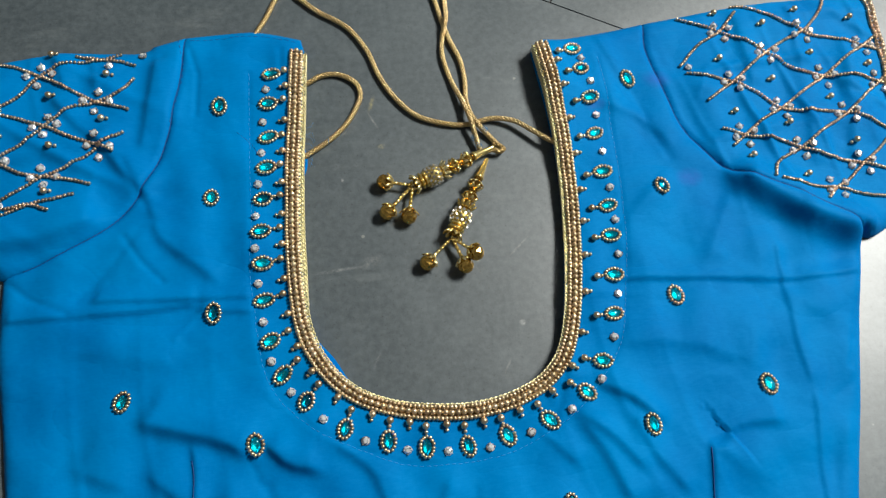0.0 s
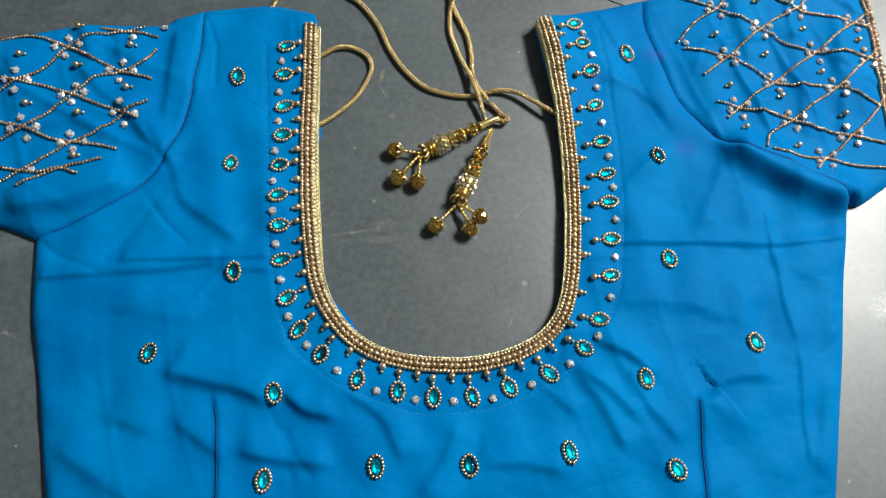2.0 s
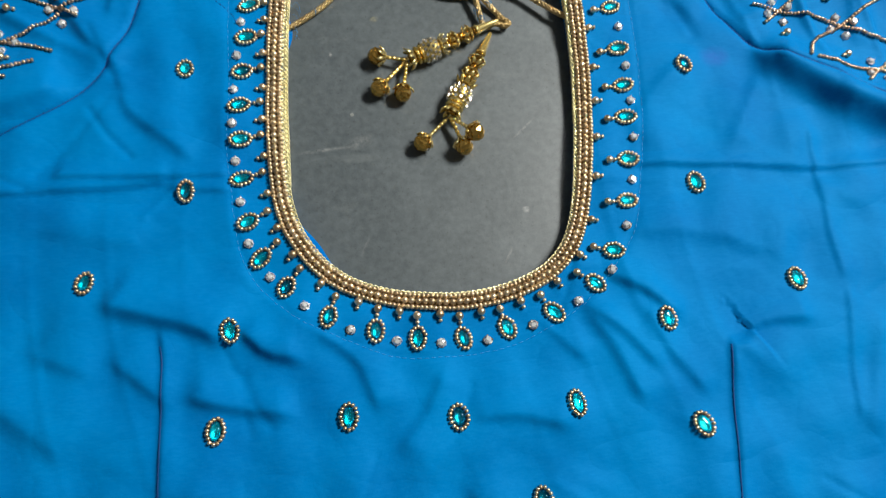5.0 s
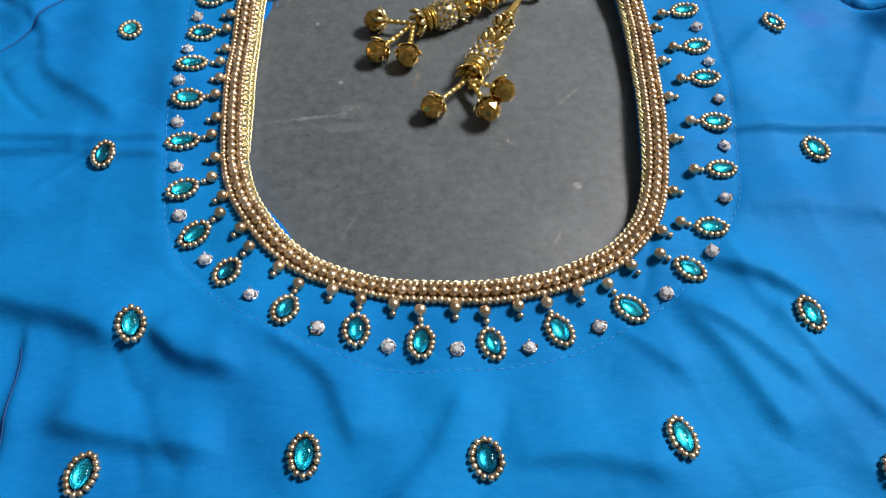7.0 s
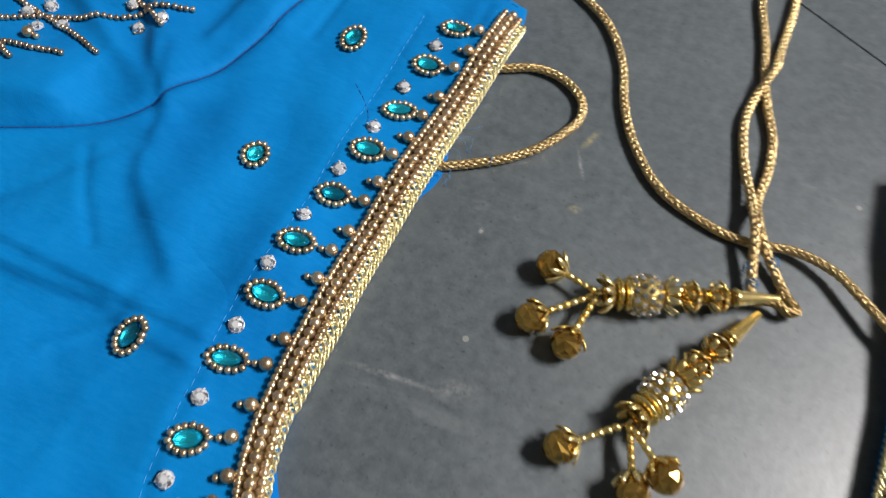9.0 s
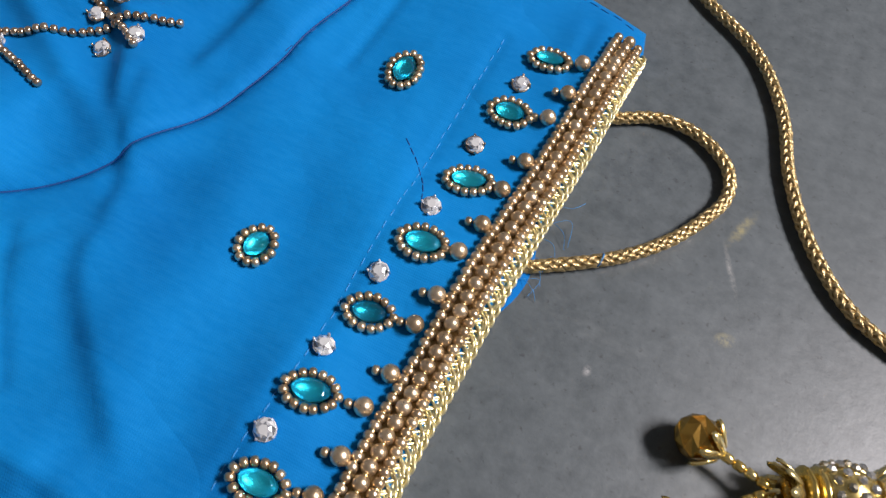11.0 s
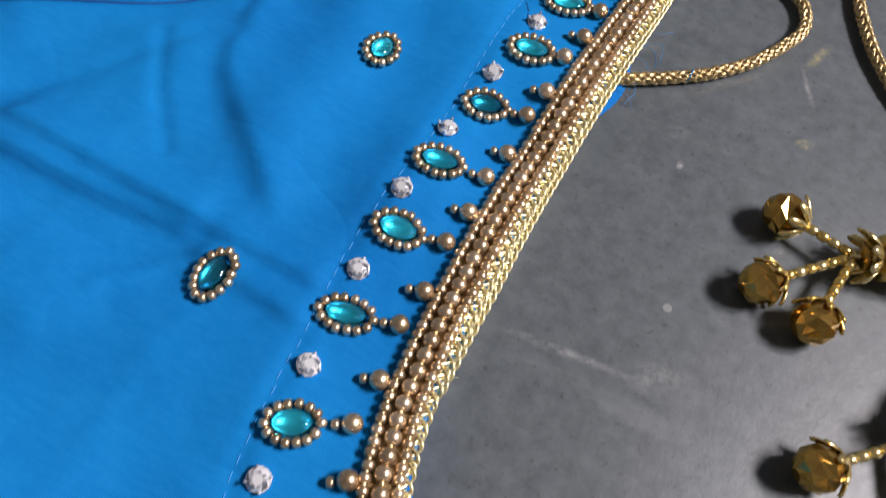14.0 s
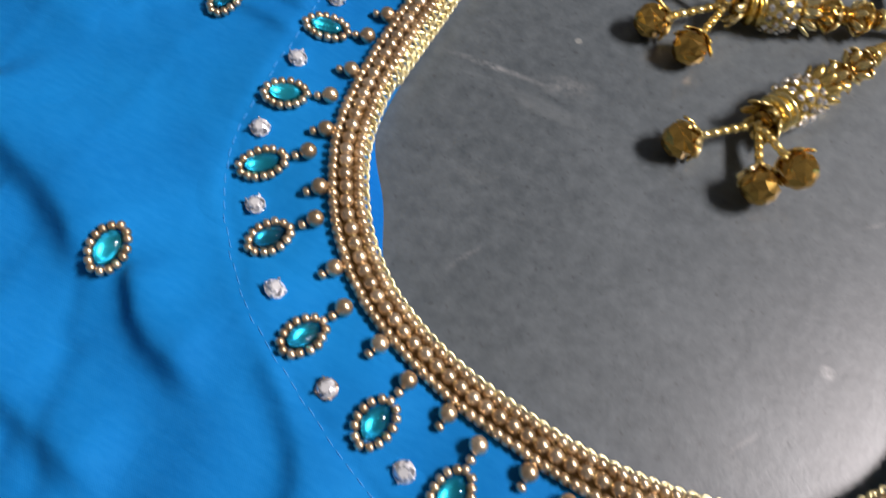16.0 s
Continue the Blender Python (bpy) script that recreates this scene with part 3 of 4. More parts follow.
for p, d, zz in zip(line, t, z):
    part("pearl_bead", me_pearl, pearl_row, "", along_pose(p, d, zz, 0.12))
core, line, t, z = row_of(-2.75, 1.98, 1.2, 0.4)
seed_row = part("seed_thread", mesh_of("seed_thread", *core, M_ZARI), blouse, "gold thread strung with tiny gold seed beads")
for p, d, zz in list(zip(line, t, z))[:300]:
    part("seed_bead", me_seed, seed_row, "", along_pose(p, d, zz, 0.1))
rest = [moved(SEED, along_pose(p, d, zz, 0.1)) for p, d, zz in list(zip(line, t, z))[300:]]
if rest:
    tagged(part("seed_beads", mesh_of("seed_beads", *joined(rest), M_BEADS), seed_row), kind="stuff")
core, line, t, z = row_of(2.6, 1.95, 1.2, 0.4)
inner = part("inner_seed_thread", mesh_of("inner_seed_thread", *core, M_ZARI), blouse, "gold thread strung with tiny gold seed beads")
for p, d, zz in zip(line, t, z):
    part("inner_seed_bead", me_seed, inner, "", along_pose(p, d, zz, 0.1))


def plait(points, width, thick, pitch, r, strands=3, sides=5):
    """A flat plait of round strands along a path of 3D points in millimetres."""
    p = np.asarray(points)
    t = tangents(p)
    side = np.stack([-t[:, 1], t[:, 0], np.zeros(len(t))], 1)
    side /= np.linalg.norm(side, axis=1)[:, None]
    s = np.concatenate([[0], np.cumsum(np.linalg.norm(np.diff(p, axis=0), axis=1))])
    out = []
    for i in range(strands):
        a = 2 * np.pi * (s / pitch + i / strands)
        q = p + side * (width / 2 * np.sin(a))[:, None]
        q[:, 2] += thick / 2 * np.sin(2 * a)
        out.append(tube(q * MM, r * MM, sides))
    return out


line = spline((BAND + BAND_N * (EDGE - 0.35)[:, None])[::4], 0.5)
z = height(line[:, 0], line[:, 1]) + 0.35
braid = part("braid_edging", mesh_of("braid_edging", *tube(np.column_stack([line, z - 0.9]) * MM, 0.45 * MM, 6), M_ZARI), blouse, "pale gold plaited metallic thread edging")
for strand in plait(np.column_stack([line, z]), 2.7, 0.6, 7.2, 0.29, 3) + plait(np.column_stack([line, z - 0.35]), 2.4, 0.5, 5.0, 0.27, 3):
    part("strand", mesh_of("strand", *strand, M_ZARI), braid)
# down the left arm the edging is two plaits wide, and runs out at the corner
wide = BAND[:150] + BAND_N[:150] * (EDGE[:150] + (0.1 + 1.2 * EDGE_ARC[:150] / 150) * np.clip((150 - EDGE_ARC[:150]) / 25, 0, 1))[:, None]
wide = spline(wide[::4], 0.5)
z = np.maximum(height(wide[:, 0], wide[:, 1]) * 0.55, 1.5) + 1.2
for strand in plait(np.column_stack([wide, z]), 2.0, 0.6, 7.2, 0.34, 3):
    part("strand", mesh_of("strand", *strand, M_ZARI), braid)
part("backing_thread", mesh_of("backing_thread", *tube(np.column_stack([wide, z - 0.8]) * MM, 0.7 * MM, 6), M_ZARI), braid)
# where the right arm stands off the floor the edging hangs down its side
arm = spline((BAND + BAND_N * (EDGE + 0.35)[:, None])[::4], 0.5)
arm = arm[(arm[:, 0] > 60) & (arm[:, 1] > 95)]
drape = np.clip((height(arm[:, 0], arm[:, 1]) - 4.0) / 6.0, 0.1, 1.2)
for low in (1.6, 3.2):
    for strand in plait(np.column_stack([arm, height(arm[:, 0], arm[:, 1]) - 0.5 - low * drape]), 1.0, 1.5, 5.6, 0.27, 3):
        part("strand", mesh_of("strand", *strand, M_ZARI), braid)


# Stones ringed with beads
def ring_points(a, b, n, sharp=0.12):
    u = np.linspace(0, 2 * np.pi, 400)
    q = np.stack([a * np.cos(u), b * np.sin(u) * np.abs(np.sin(u)) ** sharp], 1)
    s = np.concatenate([[0], np.cumsum(np.linalg.norm(np.diff(q, axis=0), axis=1))])
    at = np.linspace(0, s[-1], n, endpoint=False)
    return np.stack([np.interp(at, s, q[:, i]) for i in (0, 1)], 1), s[-1]


def oval_rings(a, b, rings, seg=20):
    """A skin over oval rings of (share of the radius, height), closed at the last."""
    verts, faces = [], []
    for r, z in rings:
        for k in range(seg):
            u = 2 * math.pi * k / seg
            verts.append((a * r * math.cos(u), b * r * math.sin(u) * abs(math.sin(u)) ** 0.12, z))
    for i in range(len(rings) - 1):
        for k in range(seg):
            k2 = (k + 1) % seg
            faces.append((i * seg + k, i * seg + k2, (i + 1) * seg + k2, (i + 1) * seg + k))
    faces.append(tuple((len(rings) - 1) * seg + k for k in range(seg)))
    return np.array(verts), faces


def cabochon(a, b, h):
    """A low polished oval dome on a straight girdle, closed beneath."""
    v, f = oval_rings(a, b, [(1.0, 0.0), (1.0, 0.4 * h), (0.94, 0.6 * h), (0.8, 0.79 * h), (0.6, 0.91 * h), (0.35, 0.98 * h), (0.08, h)])
    return v, f + [tuple(range(20))[::-1]]


def foil_cup(a, b, h):
    """The hollow foil behind the dome."""
    return oval_rings(a * 0.97, b * 0.97, [(1.0, 0.7 * h), (0.92, 0.46 * h), (0.75, 0.25 * h), (0.5, 0.11 * h), (0.2, 0.04 * h)])


def ring_places(a, b):
    """Where the beads of a ring lie round a stone."""
    n = round(ring_points(a, b, 8)[1] / 1.72)
    q, _ = ring_points(a, b, n)
    return [seated(p[0] + random.uniform(-.13, .13), p[1] + random.uniform(-.13, .13), 0.75, q[(i + 1) % n] - q[i - 1]) @ pose(0, 0, 0, random.uniform(0, 360)) for i, p in enumerate(q)]


STONES = {}


def stone_kit(a, b):
    """Meshes of a stone and its ring for a size, made once."""
    key = (round(a, 1), round(b, 1))
    if key not in STONES:
        STONES[key] = [(mesh_of("stone", *cabochon((a - 1.2) * MM, (b - 1.05) * MM, 2.0 * MM), M_STONE), mesh_of("foil", *foil_cup((a - 1.2) * MM, (b - 1.05) * MM, 2.0 * MM), M_FOIL), ring_places(a, b)) for _ in range(2)]
    return random.choice(STONES[key])


def lying(x, y, z, direction):
    """A pose on the cloth, leaning with its slope."""
    d = 5.0
    gx, gy = (h1(x + d, y) - h1(x - d, y)) / (2 * d), (h1(x, y + d) - h1(x, y - d)) / (2 * d)
    gx, gy = (max(-0.22, min(0.22, g)) for g in (gx, gy))
    n = Vector((-gx, -gy, 1)).normalized()
    ax = Vector((direction[0], direction[1], 0)).normalized()
    ax = (ax - n * ax.dot(n)).normalized()
    ay = n.cross(ax)
    m = Matrix((ax, ay, n)).transposed().to_4x4()
    m.translation = Vector((x, y, z)) * MM
    return m


def ringed_stone(x, y, direction, a=4.7, b=3.15):
    stone, cup_mesh, ring = stone_kit(a, b)
    m = lying(x, y, h1(x, y) + 0.2, direction)
    rim = [m @ Vector((a * math.cos(u) * MM, b * math.sin(u) * MM, 0)) for u in np.linspace(0, 2 * math.pi, 12, endpoint=False)]
    # a stone that spans a fold rides on its higher side
    m.translation.z += 0.75 * max(0.0, max(h1(q.x / MM, q.y / MM) - q.z / MM for q in rim)) * MM
    ob = part("stone", stone, blouse, "teal glass stone ringed with gold beads", m)
    ob.visible_shadow = False
    part("foil", cup_mesh, ob, "teal foil backing")
    for m in ring:
        part("rim_bead", me_drop_seed, ob, "", m)
    return ob


def nearest_band(x, y):
    i = int(np.argmin(np.hypot(BAND[:, 0] - x, BAND[:, 1] - y)))
    return i, BAND[i], BAND_N[i]


NECK_STONES = [(-58.7, 205.7), (-61.4, 188.0), (-62.5, 167.8), (-64.4, 149.2), (-67.4, 132.3), (-69.3, 113.7), (-69.4, 96.7), (-69.9, 77.6), (-67.9, 56.8), (-63.3, 40.1), (-53.3, 26.4), (-36.6, 11.2), (-17.2, 3.4), (0.5, -1.5), (20.0, -3.4), (39.6, -0.8), (61.0, 3.6), (81.2, 14.4), (92.1, 28.5), (103.2, 51.9), (107.4, 72.2), (110.6, 93.9), (112.7, 111.0), (113.8, 130.8), (114.0, 154.0), (115.4, 176.1), (113.4, 194.1), (111.3, 208.2)]


def rhinestone_mesh(r, h):
    """A cut crystal: table, crown facets and a narrow girdle, in a pronged cup."""
    v, f = lathe([(r, 0.35 * h), (r, 0.5 * h), (r * 0.74, 0.84 * h), (r * 0.45, h)], 8)
    v = v.copy()
    turn = np.array(pose(0, 0, 0, 0, 0, 22.5))[:3, :3]
    v[16:24] = v[16:24] @ turn.T
    tri = []
    for q in f:
        tri += [(q[0], q[1], q[2]), (q[0], q[2], q[3])] if len(q) == 4 else [q]
    f = tri
    flat = [(v[list(face)], [tuple(range(len(face)))]) for face in f]
    return joined(flat)


me_crystal = mesh_of("crystal", *rhinestone_mesh(1.95 * MM, 1.9 * MM), M_CRYSTAL, False)
cup = [lathe([(1.5 * MM, 0), (2.05 * MM, 0.3 * MM), (2.1 * MM, 0.75 * MM), (1.9 * MM, 0.75 * MM)], 12)]
for i in range(4):
    a = math.pi / 4 + i * math.pi / 2
    cup.append(moved(lathe([(0.32 * MM, 0), (0.32 * MM, 1.3 * MM), (0.15 * MM, 1.6 * MM)], 5), pose(2.0 * MM * math.cos(a), 2.0 * MM * math.sin(a), 0.2 * MM)))
me_cup = mesh_of("setting", *joined(cup), M_CRYSTAL)
me_cup_gold = mesh_of("setting", *joined(cup), M_BEADS)


def rhinestone(x, y, parent=None, lift=0.0):
    m = lying(x, y, h1(x, y) + lift, (math.cos(random.uniform(0, 6)), math.sin(random.uniform(0, 6)))) @ pose(0, 0, 0, random.uniform(-12, 12), random.uniform(-12, 12))
    ob = part("rhinestone", me_crystal, blouse, "clear cut rhinestone in a pronged cup", m)
    part("setting", random.choice((me_cup, me_cup, me_cup_gold)), ob)
    return ob


def drop(p, n, start):
    """A pearl and a seed bead sewn on a stalk pointing away from the border."""
    q = np.array(p) - n * start
    ob = part("pearl_drop", me_big_pearl, blouse, "gold pearl with a seed bead tip", along_pose(q, n, h1(*q) + 1.6))
    q2 = np.array(p) - n * (start + 2.75)
    tip = part("tip_bead", me_drop_seed, ob)
    tip.matrix_basis = ob.matrix_basis.inverted() @ along_pose(q2, n, h1(*q2) + 0.9)


spots, pearls = [], []
for x, y in NECK_STONES:
    i, p, n = nearest_band(x, y)
    away = p - np.array((x, y))
    gap = np.linalg.norm(away)
    away /= gap
    lean = math.radians(5 + 9 * abs(n[0]))
    away = np.array((away[0] * math.cos(lean) - away[1] * math.sin(lean), away[0] * math.sin(lean) + away[1] * math.cos(lean)))
    spots.append((i, x, y, away))
    ringed_stone(x, y, away + np.array((random.uniform(-.16, .16), random.uniform(-.16, .16))), 4.7 + random.uniform(-.2, .2), 3.15 + random.uniform(-.15, .2))
    reach = min(9.6, gap - 5.9)
    drop(np.array((x, y)) + away * gap, away, gap - reach)
    pearls.append(np.array((x, y)) + away * reach)
for (i, xa, ya, na), (j, xb, yb, nb), pa, pb in zip(spots[:-1], spots[1:], pearls[:-1], pearls[1:]):
    m, _, n = nearest_band(*((pa + pb) / 2))
    lean = math.radians(4 + 8 * abs(n[0]))
    n = np.array((n[0] * math.cos(lean) - n[1] * math.sin(lean), n[0] * math.sin(lean) + n[1] * math.cos(lean)))
    drop(BAND[m], n, 5.4)
    q = np.array(((xa + xb) / 2, (ya + yb) / 2)) - n * random.uniform(2.0, 3.4)
    rhinestone(*q)

# Stones scattered over the front: x, y, lean, half length, half width
SCATTER = [(-87.0, 188.6, 93, 4.9, 3.5), (-93.2, 135.3, 80, 4.1, 3.2), (-93.9, 73.8, 88, 4.8, 3.3), (-136.4, 35.9, 68, 4.6, 3.1), (-77.3, 9.1, 95, 4.8, 3.3), (-84.7, -31.1, 78, 5.2, 3.3), (-31.5, -31.2, 85, 5.3, 3.4), (13.6, -36.4, 92, 5.2, 3.7), (63.5, -36.4, 96, 5.4, 3.2), (109.4, -5.0, 102, 4.9, 3.5), (173.8, 7.2, 100, 5.0, 3.7), (137.8, 58.0, 98, 4.9, 3.5)]
SCATTER_2 = [(143.8, 118.5, 110, 4.2, 3.2), (140.4, 187.3, 112, 4.9, 3.5), (116.1, -51.0, 112, 5.2, 3.7), (43.7, -72.9, 96, 5.2, 3.4), (-10.2, -77.9, 88, 5.2, 3.4), (-61.9, -71.9, 82, 5.2, 3.4)]
for x, y, lean, a, b in SCATTER + SCATTER_2:
    a2 = math.radians(lean)
    ringed_stone(x, y, (math.cos(a2), math.sin(a2)), a, b)


# Sleeve lattice: strings of seed beads
def bead_string(points):
    line = spline(points, 1.78)
    t = tangents(line)
    z = height(line[:, 0], line[:, 1]) + 0.85
    tagged(part("bead_string", mesh_of("bead_string", *joined([moved(SMALL_SEED, along_pose(p, d, zz, 0.15)) for p, d, zz in zip(line, t, z)]), M_BEADS), blouse, "string of antique gold seed beads"), kind="stuff")


RIGHT = [
    [(180.5, 226), (203.7, 214.7), (227.6, 197.3), (243, 184), (259, 179), (275, 177), (292, 173), (304, 168)],
    [(176.6, 187.6), (202, 179.3), (215, 171), (226.7, 160.2), (243, 156), (264, 152.7), (282, 143), (301, 136)],
    [(188, 150), (199.8, 144.6), (216, 141), (231, 134.4), (247, 127), (265, 121.8), (282, 116), (297, 114)],
    [(209.6, 114), (228, 109.5), (244.7, 108.7), (262, 103), (280, 100)],
    [(216, 232), (224, 230.5), (236, 223), (253.7, 209.4), (272, 205), (290, 197.7), (307, 191)],
    [(174.6, 193.5), (188, 206), (203.7, 214.7), (216, 227)],
    [(184, 168.4), (202, 179.3), (214, 188), (227.6, 197.3), (240, 204), (253.7, 209.4), (266, 220), (276, 233)],
    [(191.7, 139), (199.8, 144.6), (214, 154), (226.7, 160.2), (243, 170), (259, 178.8), (276, 190), (290, 197.7), (306, 208)],
    [(205.8, 115.7), (215, 127), (231, 134.4), (247, 144), (264, 152.7), (279, 164), (292.7, 173), (305, 184)],
    [(234.8, 101.4), (244.7, 108.7), (254, 113), (265, 121.8), (280, 132), (300, 152)],
]
LEFT = [
    [(-240, 207), (-214, 222), (-195, 221), (-178, 212.7), (-164, 204), (-149.3, 195.2), (-133.6, 189.5)],
    [(-256, 198), (-232, 202), (-203.5, 192.3), (-188, 188), (-174, 181.6), (-160, 174), (-147.6, 169.2), (-141, 165.5)],
    [(-252, 176), (-226, 172), (-198.8, 163.9), (-186, 157), (-174.7, 154.3), (-162, 151), (-151.9, 147.4)],
    [(-240, 148), (-218, 144), (-192, 137.2), (-181, 138.5), (-170.5, 133.9)],
    [(-160, 224.5), (-152, 222.6), (-146.9, 221.5), (-138, 219.5), (-130.6, 217.5)],
    [(-226, 174), (-216, 184), (-203.5, 192.3), (-190, 199), (-178, 212.7), (-163, 219), (-146.9, 221.5), (-138, 225)],
    [(-222, 148), (-211, 158), (-198.8, 163.9), (-186, 171), (-174, 181.6), (-162, 191), (-149.3, 195.2), (-138, 200), (-131.2, 208.8)],
    [(-214, 131), (-192, 143.2), (-182, 149), (-174.7, 154.3), (-160, 160), (-147.6, 169.2), (-135.9, 175.4)],
    [(-200, 130), (-191.7, 133.5), (-177.9, 138.8), (-168, 140), (-159, 141.6)],
]
for s in RIGHT + LEFT:
    bead_string(s)
CROSS_R = [(203.7, 214.7), (227.6, 197.3), (253.7, 209.4), (259, 178.8), (202, 179.3), (226.7, 160.2), (264, 152.7), (199.8, 144.6), (231, 134.4), (265, 121.8), (290, 197.7), (244.7, 108.7), (292.7, 173)]
CROSS_L = [(-178, 212.7), (-149.3, 195.2), (-203.5, 192.3), (-174, 181.6), (-147.6, 169.2), (-198.8, 163.9), (-174.7, 154.3)]
for cx, cy in CROSS_R + CROSS_L:
    side = 1 if cx > 0 else -1
    for a in (100, 185, 280, 5):
        ang = math.radians(a + 8 * side + random.uniform(-14, 14))
        d = random.uniform(5.2, 6.6)
        rhinestone(cx + d * math.cos(ang) * 1.05, cy + d * math.sin(ang) * 0.95)
for x, y in ((174.8, 192), (-147, 216.5), (-130.5, 223.5), (-198, 138.5)):
    rhinestone(x + 4, y)
PEARLS_R = [(204, 228.5), (229.8, 217), (252.5, 224.4), (197.8, 195.6), (254, 194.7), (287.3, 218), (226, 179.7), (287.6, 184.4), (198.6, 161), (227.4, 150), (258.2, 165), (200.6, 132), (229.6, 118), (263.4, 135.2)]
PEARLS_L = [(-172.6, 226), (-144, 210.8), (-172.7, 200), (-146.4, 184.2), (-170.8, 169.4), (-173, 145), (-198, 178), (-202, 208)]
for x, y in PEARLS_R:
    drop((x, y), np.array((0.95, 0.3)), 0.0)
for x, y in PEARLS_L:
    drop((x, y), np.array((-1.0, 0.05)), 0.0)

# Cuff border of the right sleeve: rows of beads and a zari edge
CUFF = np.array([(308, 233), (304.5, 192), (297.5, 141), (293.5, 106)])
for off, kind in ((0.0, SEED), (-2.8, PEARL), (-5.6, SEED)):
    line = spline(CUFF + np.array((off, 0)), 1.95 if kind is SEED else 3.3)
    t = tangents(line)
    z = height(line[:, 0], line[:, 1]) + (1.0 if kind is SEED else 1.6)
    tagged(part("cuff_beading", mesh_of("cuff_beading", *joined([moved(kind, along_pose(p, d, zz, 0.1)) for p, d, zz in zip(line, t, z)]), M_BEADS), blouse, "antique gold beading along the cuff"), kind="stuff")


# Dark tubes along seams and darts, standing in for shade sunk in the cloth
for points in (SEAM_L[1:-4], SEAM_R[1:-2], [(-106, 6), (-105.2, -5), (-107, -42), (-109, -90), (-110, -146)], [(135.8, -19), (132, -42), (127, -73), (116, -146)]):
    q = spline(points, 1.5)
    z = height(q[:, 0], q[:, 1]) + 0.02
    part("seam", mesh_of("seam", *tube(np.column_stack([q, z]) * MM, 0.24 * MM, 5), M_SEAM), blouse, "dark line drawn in for the shade of a sunken seam")


# Stitching along the neck facing, and the fine seam threads
def stitches(points, length, gap, r, mat, wobble=0.15):
    line = spline(points, 0.5)
    step, pieces = int((length + gap) / 0.5), []
    for i in range(0, len(line) - int(length / 0.5) - 1, step):
        q = line[i:i + int(length / 0.5) + 1] + rng.normal(0, wobble, 2)
        z = height(q[:, 0], q[:, 1]) + 0.12 * np.sin(np.linspace(0, np.pi, len(q))) - 0.02
        pieces.append(tube(np.column_stack([q, z]) * MM, r * MM, 4))
    return mesh_of("stitching", *joined(pieces), mat)


part("stitching", stitches(FACING, 2.0, 1.0, 0.13, M_THREAD), blouse, "pale blue running stitch along the facing")
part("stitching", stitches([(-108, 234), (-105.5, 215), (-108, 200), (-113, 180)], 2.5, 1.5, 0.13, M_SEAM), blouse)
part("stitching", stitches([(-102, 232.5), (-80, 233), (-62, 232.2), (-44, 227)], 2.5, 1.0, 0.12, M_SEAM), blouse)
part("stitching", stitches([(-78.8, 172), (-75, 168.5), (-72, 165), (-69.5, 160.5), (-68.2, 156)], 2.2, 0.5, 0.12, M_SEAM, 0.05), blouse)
# frayed blue threads where the cord is sewn in
frays = []
for i in range(9):
    y = random.uniform(150, 176)
    x = -44 + (y - 150) * 0.08
    q = spline([(x - 2, y, 1.5), (x + random.uniform(1, 3), y + random.uniform(-3, 3), 1.8), (x + random.uniform(1.5, 4.5), y + random.uniform(-6, 6), random.uniform(0.15, 0.6))], 0.6)
    frays.append(tube(q * MM, 0.05 * MM, 4))
part("frayed_thread", mesh_of("frayed_thread", *joined(frays), M_THREAD), blouse, "fine frayed blue threads")


# Cords --------------------------------------------------------------------------
def cord_mesh(points, r=1.4):
    """A round plaited cord: strands wound both ways over a core."""
    p = spline(points, 0.45)
    t = tangents(p)
    a = np.cross(t, (0, 0, 1.0))
    a /= np.linalg.norm(a, axis=1)[:, None]
    b = np.cross(a, t)
    s = np.concatenate([[0], np.cumsum(np.linalg.norm(np.diff(p, axis=0), axis=1))])
    out = [tube(p * MM, r * 0.6 * MM, 8)]
    pitch = 9.4
    wob = 0.10 * np.sin(s * 0.83) + 0.07 * np.sin(s * 2.1 + 1)
    for way in (1, -1):
        for i in range(4):
            ang = way * (2 * np.pi * s / pitch) + 2 * np.pi * i / 4 + wob
            rad = r * 0.74 + 0.24 * np.cos(4 * (2 * np.pi * s / pitch) + (0 if way > 0 else np.pi))
            q = p + (rad * np.cos(ang))[:, None] * a + (rad * np.sin(ang))[:, None] * b
            for k in (-1, 1):
                off = k * 0.24 * t * (1 + 0 * s)[:, None]
                out.append(tube((q + off) * MM, (0.29 + 0.06 * np.sin(s * 3.1 + i * 2 + way + k)) * MM, 5))
    return [mesh_of("strand", *o, M_CORD) for o in out]


def cord(points, parent):
    core, *strands = cord_mesh(points)
    ob = part("cord", core, parent)
    for me in strands:
        part("strand", me, ob)
    return ob


loop_cord = thing("cord_loop", "small dull gold plaited cord loop beside the neckline", "cord")
cord([(-47.1, 198.9, 1.9), (-40.2, 201.6, 1.9), (-31.0, 206.2, 1.9), (-21.5, 205.8, 1.9), (-13.6, 200.3, 1.9), (-11.4, 192.5, 1.9), (-14.3, 184.6, 1.9), (-20.2, 175.4, 1.9), (-29.0, 166.7, 1.9),
      (-41.4, 158.6, 1.9), (-49.1, 154.6, 1.9)], loop_cord)
wrap = tube(np.array([(-31.5 + 0.25 * math.sin(u), 164.8 + 1.9 * math.cos(u) * 0.75, 1.9 + 1.75 * math.sin(u)) for u in np.linspace(0, 12.0, 40)]) * MM, 0.16 * MM, 4)
part("thread_wrap", mesh_of("thread_wrap", *wrap, M_THREAD), loop_cord, "blue binding thread")

